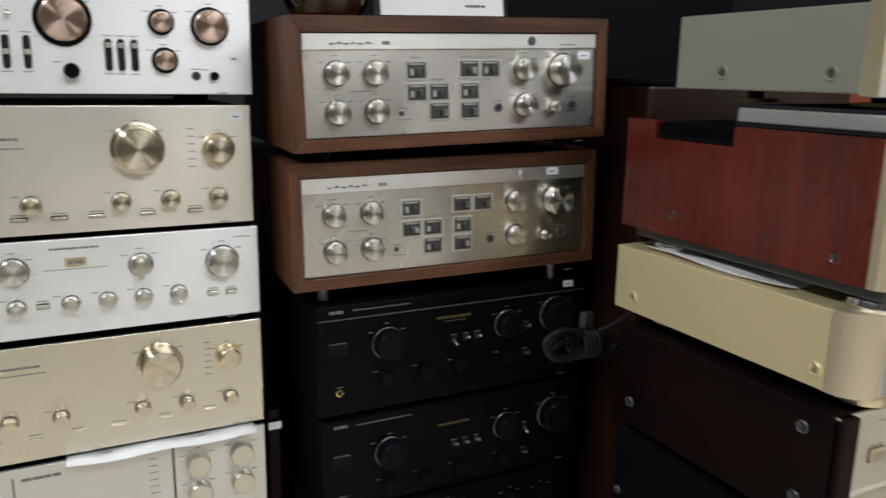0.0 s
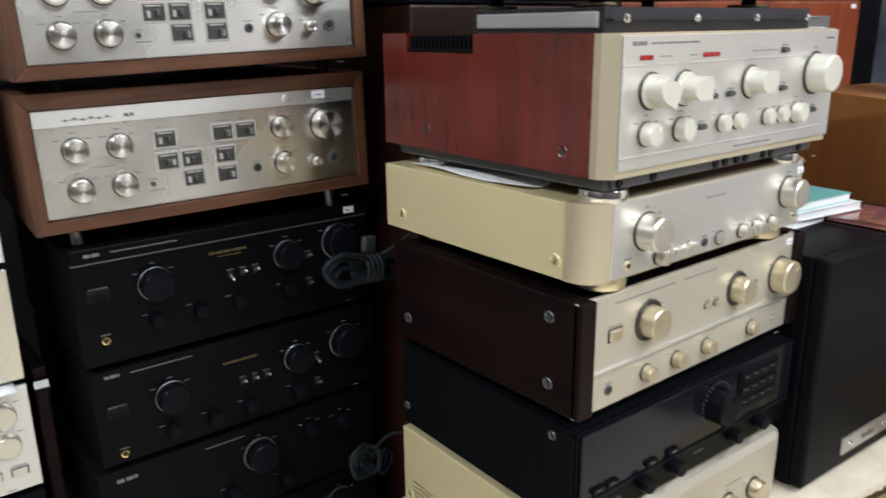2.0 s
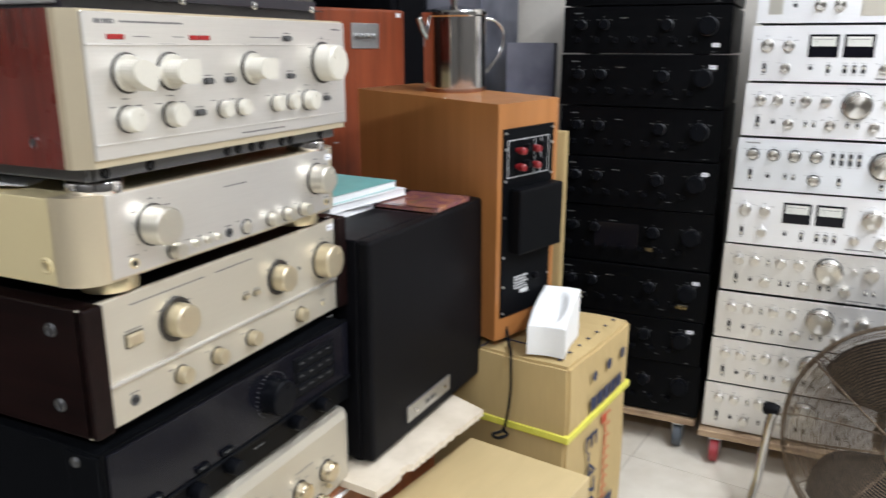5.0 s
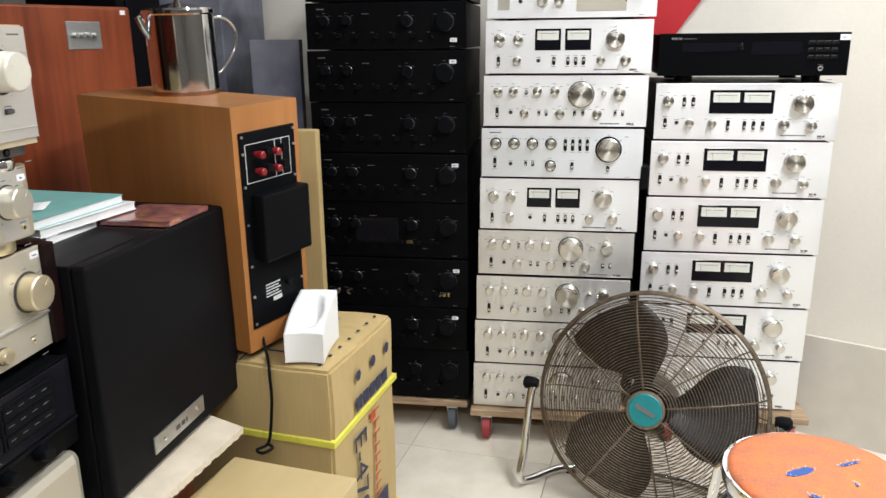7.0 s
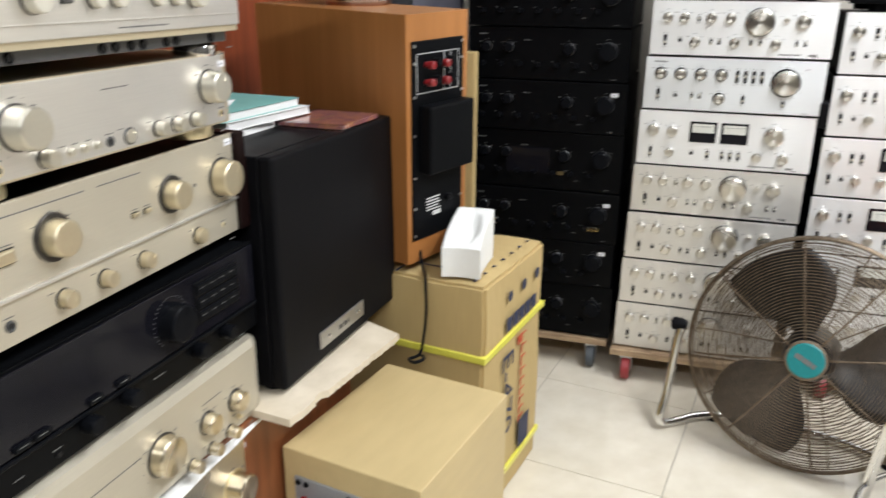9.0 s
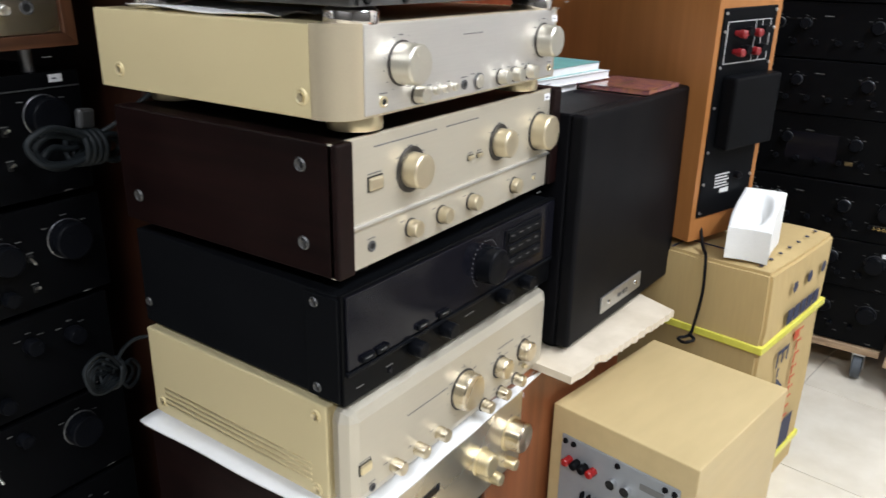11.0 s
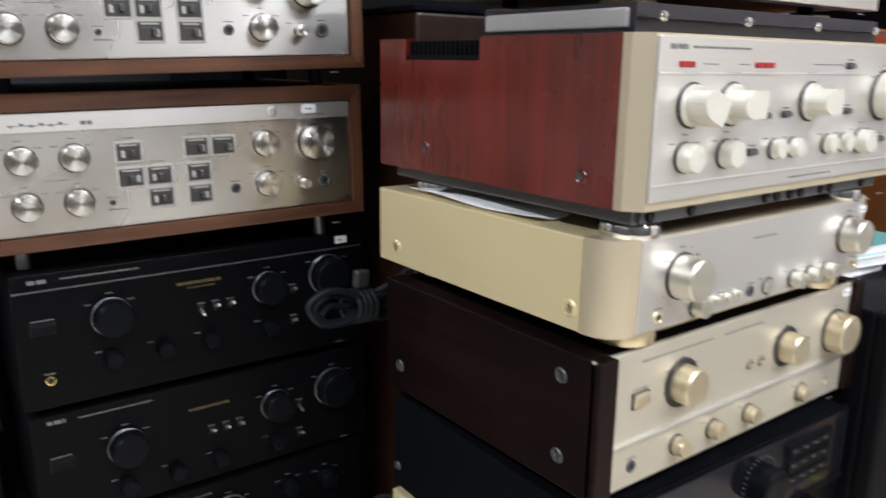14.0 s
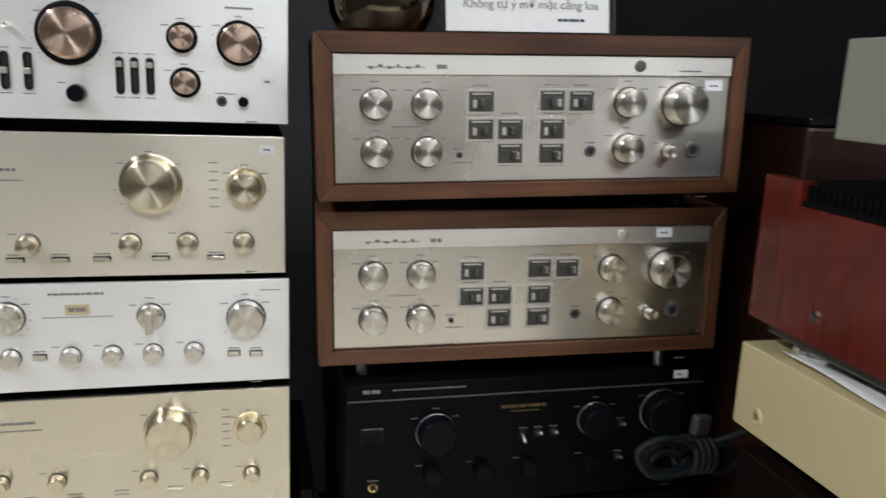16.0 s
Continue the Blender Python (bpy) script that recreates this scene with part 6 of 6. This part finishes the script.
for k in range(3):
    a0 = radians(109 + 120 * k)
    bm = bmesh.new()
    n, mm = 14, 8
    grid = []
    for i in range(n + 1):
        r = 0.05 + 0.195 * i / n
        half = 0.25 + 0.42 * math.sin(math.pi * min(1, (i / n) * 0.75 + 0.12))
        row = []
        for j in range(mm + 1):
            f = j / mm - 0.5
            a = a0 + f * 2 * half + 0.25 * (i / n)
            row.append(bm.verts.new((r * math.cos(a), 0.02 + f * 0.075 * (1 - 0.3 * i / n), r * math.sin(a))))
        grid.append(row)
    for i in range(n):
        for j in range(mm):
            bm.faces.new((grid[i][j], grid[i + 1][j], grid[i + 1][j + 1], grid[i][j + 1])).smooth = True
    e = bmesh.ops.extrude_face_region(bm, geom=bm.faces[:])
    bmesh.ops.translate(bm, vec=(0, 0.0015, 0), verts=[v for v in e["geom"] if isinstance(v, bmesh.types.BMVert)])
    bmesh.ops.recalc_face_normals(bm, faces=bm.faces[:])
    at_tilt(part("blade", bm, BLADE, FAN, "dark grey fan blade"))
for s in (-1, 1):
    p = [(s * 0.282, 0.01, 0.27), (s * 0.293, 0.0, 0.245), (s * 0.30, -0.03, 0.10), (s * 0.305, -0.05, 0.03), (s * 0.285, -0.02, 0.012), (s * 0.22, 0.06, 0.012), (s * 0.1, 0.11, 0.012), (0, 0.12, 0.012)]
    part("stand", tube(bmesh.new(), spline(p, 8), 0.0105, 12), CHROME, FAN, "bent chromed tube stand")
    part("tilt_knob", lathe(bmesh.new(), [(0.012, s * 0.278), (0.016, s * 0.29), (0.016, s * 0.31), (0.010, s * 0.315)], 16, "X", (0, 0.01, 0.27)), BLACK_PLASTIC, FAN, "black tilt knob")
    part("foot", lathe(bmesh.new(), [(0.016, 0), (0.016, 0.012)], 14, "Z", (s * 0.2, 0.075, 0)), BLACK_PLASTIC, FAN)

# ---- stool ----
STOOL = thing("stool", pose(1.79, -0.63, 0), "round stool with a torn orange cushion on chromed legs", "stool")
SZ = 0.342
bm = bmesh.new()
seg, rings = 48, 12
rows_v = []
for i in range(rings + 1):
    f = i / rings
    r = 0.155 * f
    row = []
    for k in range(seg):
        a = 2 * math.pi * k / seg
        wob = 1 + 0.012 * noise.noise(Vector((math.cos(a) * 3, math.sin(a) * 3, 2)))
        zz = SZ + 0.014 * (1 - f ** 4) + 0.0025 * noise.noise(Vector((r * math.cos(a) * 30, r * math.sin(a) * 30, 0)))
        row.append(bm.verts.new((r * wob * math.cos(a), r * wob * math.sin(a), zz)))
    rows_v.append(row)
low = [bm.verts.new((v.co.x * 1.01, v.co.y * 1.01, SZ - 0.016)) for v in rows_v[-1]]
rows_v.append(low)
for a, b in zip(rows_v, rows_v[1:]):
    for k in range(seg):
        bm.faces.new((a[k], a[(k + 1) % seg], b[(k + 1) % seg], b[k])).smooth = True
bm.faces.new(low)
bmesh.ops.remove_doubles(bm, verts=bm.verts[:], dist=0.0001)
bmesh.ops.recalc_face_normals(bm, faces=bm.faces[:])
SEAT = part("seat", bm, ORANGE_FABRIC, STOOL, "orange felt cushion, worn through in places")
for (cx, cy, ln, wd, turn, sd) in ((-0.02, 0.035, 0.062, 0.024, -62, 1), (0.02, -0.06, 0.05, 0.009, -62, 2), (-0.1, 0.03, 0.03, 0.01, 60, 3), (-0.05, -0.05, 0.012, 0.006, 0, 4)):
    rg = random.Random(sd)
    ring = [(ln / 2 * math.cos(t) * rg.uniform(0.85, 1.1), wd / 2 * math.sin(t) * rg.uniform(0.7, 1.15)) for t in [2 * math.pi * k / 18 for k in range(18)]]
    hole = part("tear", slab(bmesh.new(), ring, 0.0, 0.0012), BLUE_VINYL, SEAT, "blue vinyl showing through a tear")
    hole.matrix_basis = pose(cx, cy, SZ + 0.0135, 0, 0, turn)
    fray = bmesh.new()
    for k in range(14):
        a = 2 * math.pi * k / 14
        p = Vector((ln / 2 * math.cos(a), wd / 2 * math.sin(a), 0.001))
        tube(fray, [p, p + Vector((rg.uniform(-0.004, 0.004), rg.uniform(-0.004, 0.004), 0.002))], 0.0005, 4)
    part("frayed_edge", fray, PAPER, SEAT).matrix_basis = pose(cx, cy, SZ + 0.0135, 0, 0, turn)
part("seat_rim", lathe(bmesh.new(), [(0.150, SZ - 0.03), (0.163, SZ - 0.03), (0.166, SZ - 0.016), (0.163, SZ - 0.004), (0.155, SZ - 0.004)], 48, "Z"), CHROME, STOOL, "chromed seat rim")
part("under_rim", lathe(bmesh.new(), [(0.145, SZ - 0.05), (0.155, SZ - 0.05), (0.155, SZ - 0.03), (0.145, SZ - 0.03)], 48, "Z"), BLUE_VINYL, STOOL)
for k in range(4):
    a = radians(45 + 90 * k + 10)
    c, s = math.cos(a), math.sin(a)
    part("leg", tube(bmesh.new(), spline([(0.10 * c, 0.10 * s, SZ - 0.04), (0.17 * c, 0.17 * s, SZ - 0.05), (0.185 * c, 0.185 * s, SZ - 0.09), (0.20 * c, 0.20 * s, 0.1), (0.205 * c, 0.205 * s, 0.005)], 8), 0.0105, 12), CHROME, STOOL, "chromed tube leg")
part("leg_ring", tube(bmesh.new(), [(0.197 * math.cos(t), 0.197 * math.sin(t), 0.14) for t in [2 * math.pi * k / 48 for k in range(48)]], 0.007, 8, True), CHROME, STOOL)

# ---- floor tiles, last ----
FLOOR = solid("floor", cube(X_WEST - 0.12, X_EAST + 0.12, Y_SOUTH - 0.12, Y_NORTH + 0.12, -0.12, -0.004), GROUT, "polished cream floor tiles with thin dark joints", "floor", kind="structure")
TS, JX, JY, TURN = 0.40, 2.385, 0.25, -8.0
tile = shared(("tile",), TILE, lambda: cube(0.001, TS - 0.001, 0.001, TS - 0.001, -0.004, 0.0, 0.0008, 1))
turn = pose(JX, JY, 0, 0, 0, TURN)
for i in range(-12, 5):
    for j in range(-9, 8):
        m = turn @ pose(i * TS, j * TS, 0)
        c = m @ Vector((TS / 2, TS / 2, 0))
        if X_WEST - 0.1 < c.x < X_EAST + 0.1 and Y_SOUTH - 0.1 < c.y < Y_NORTH + 0.1:
            put("tile", tile, FLOOR, "", m)
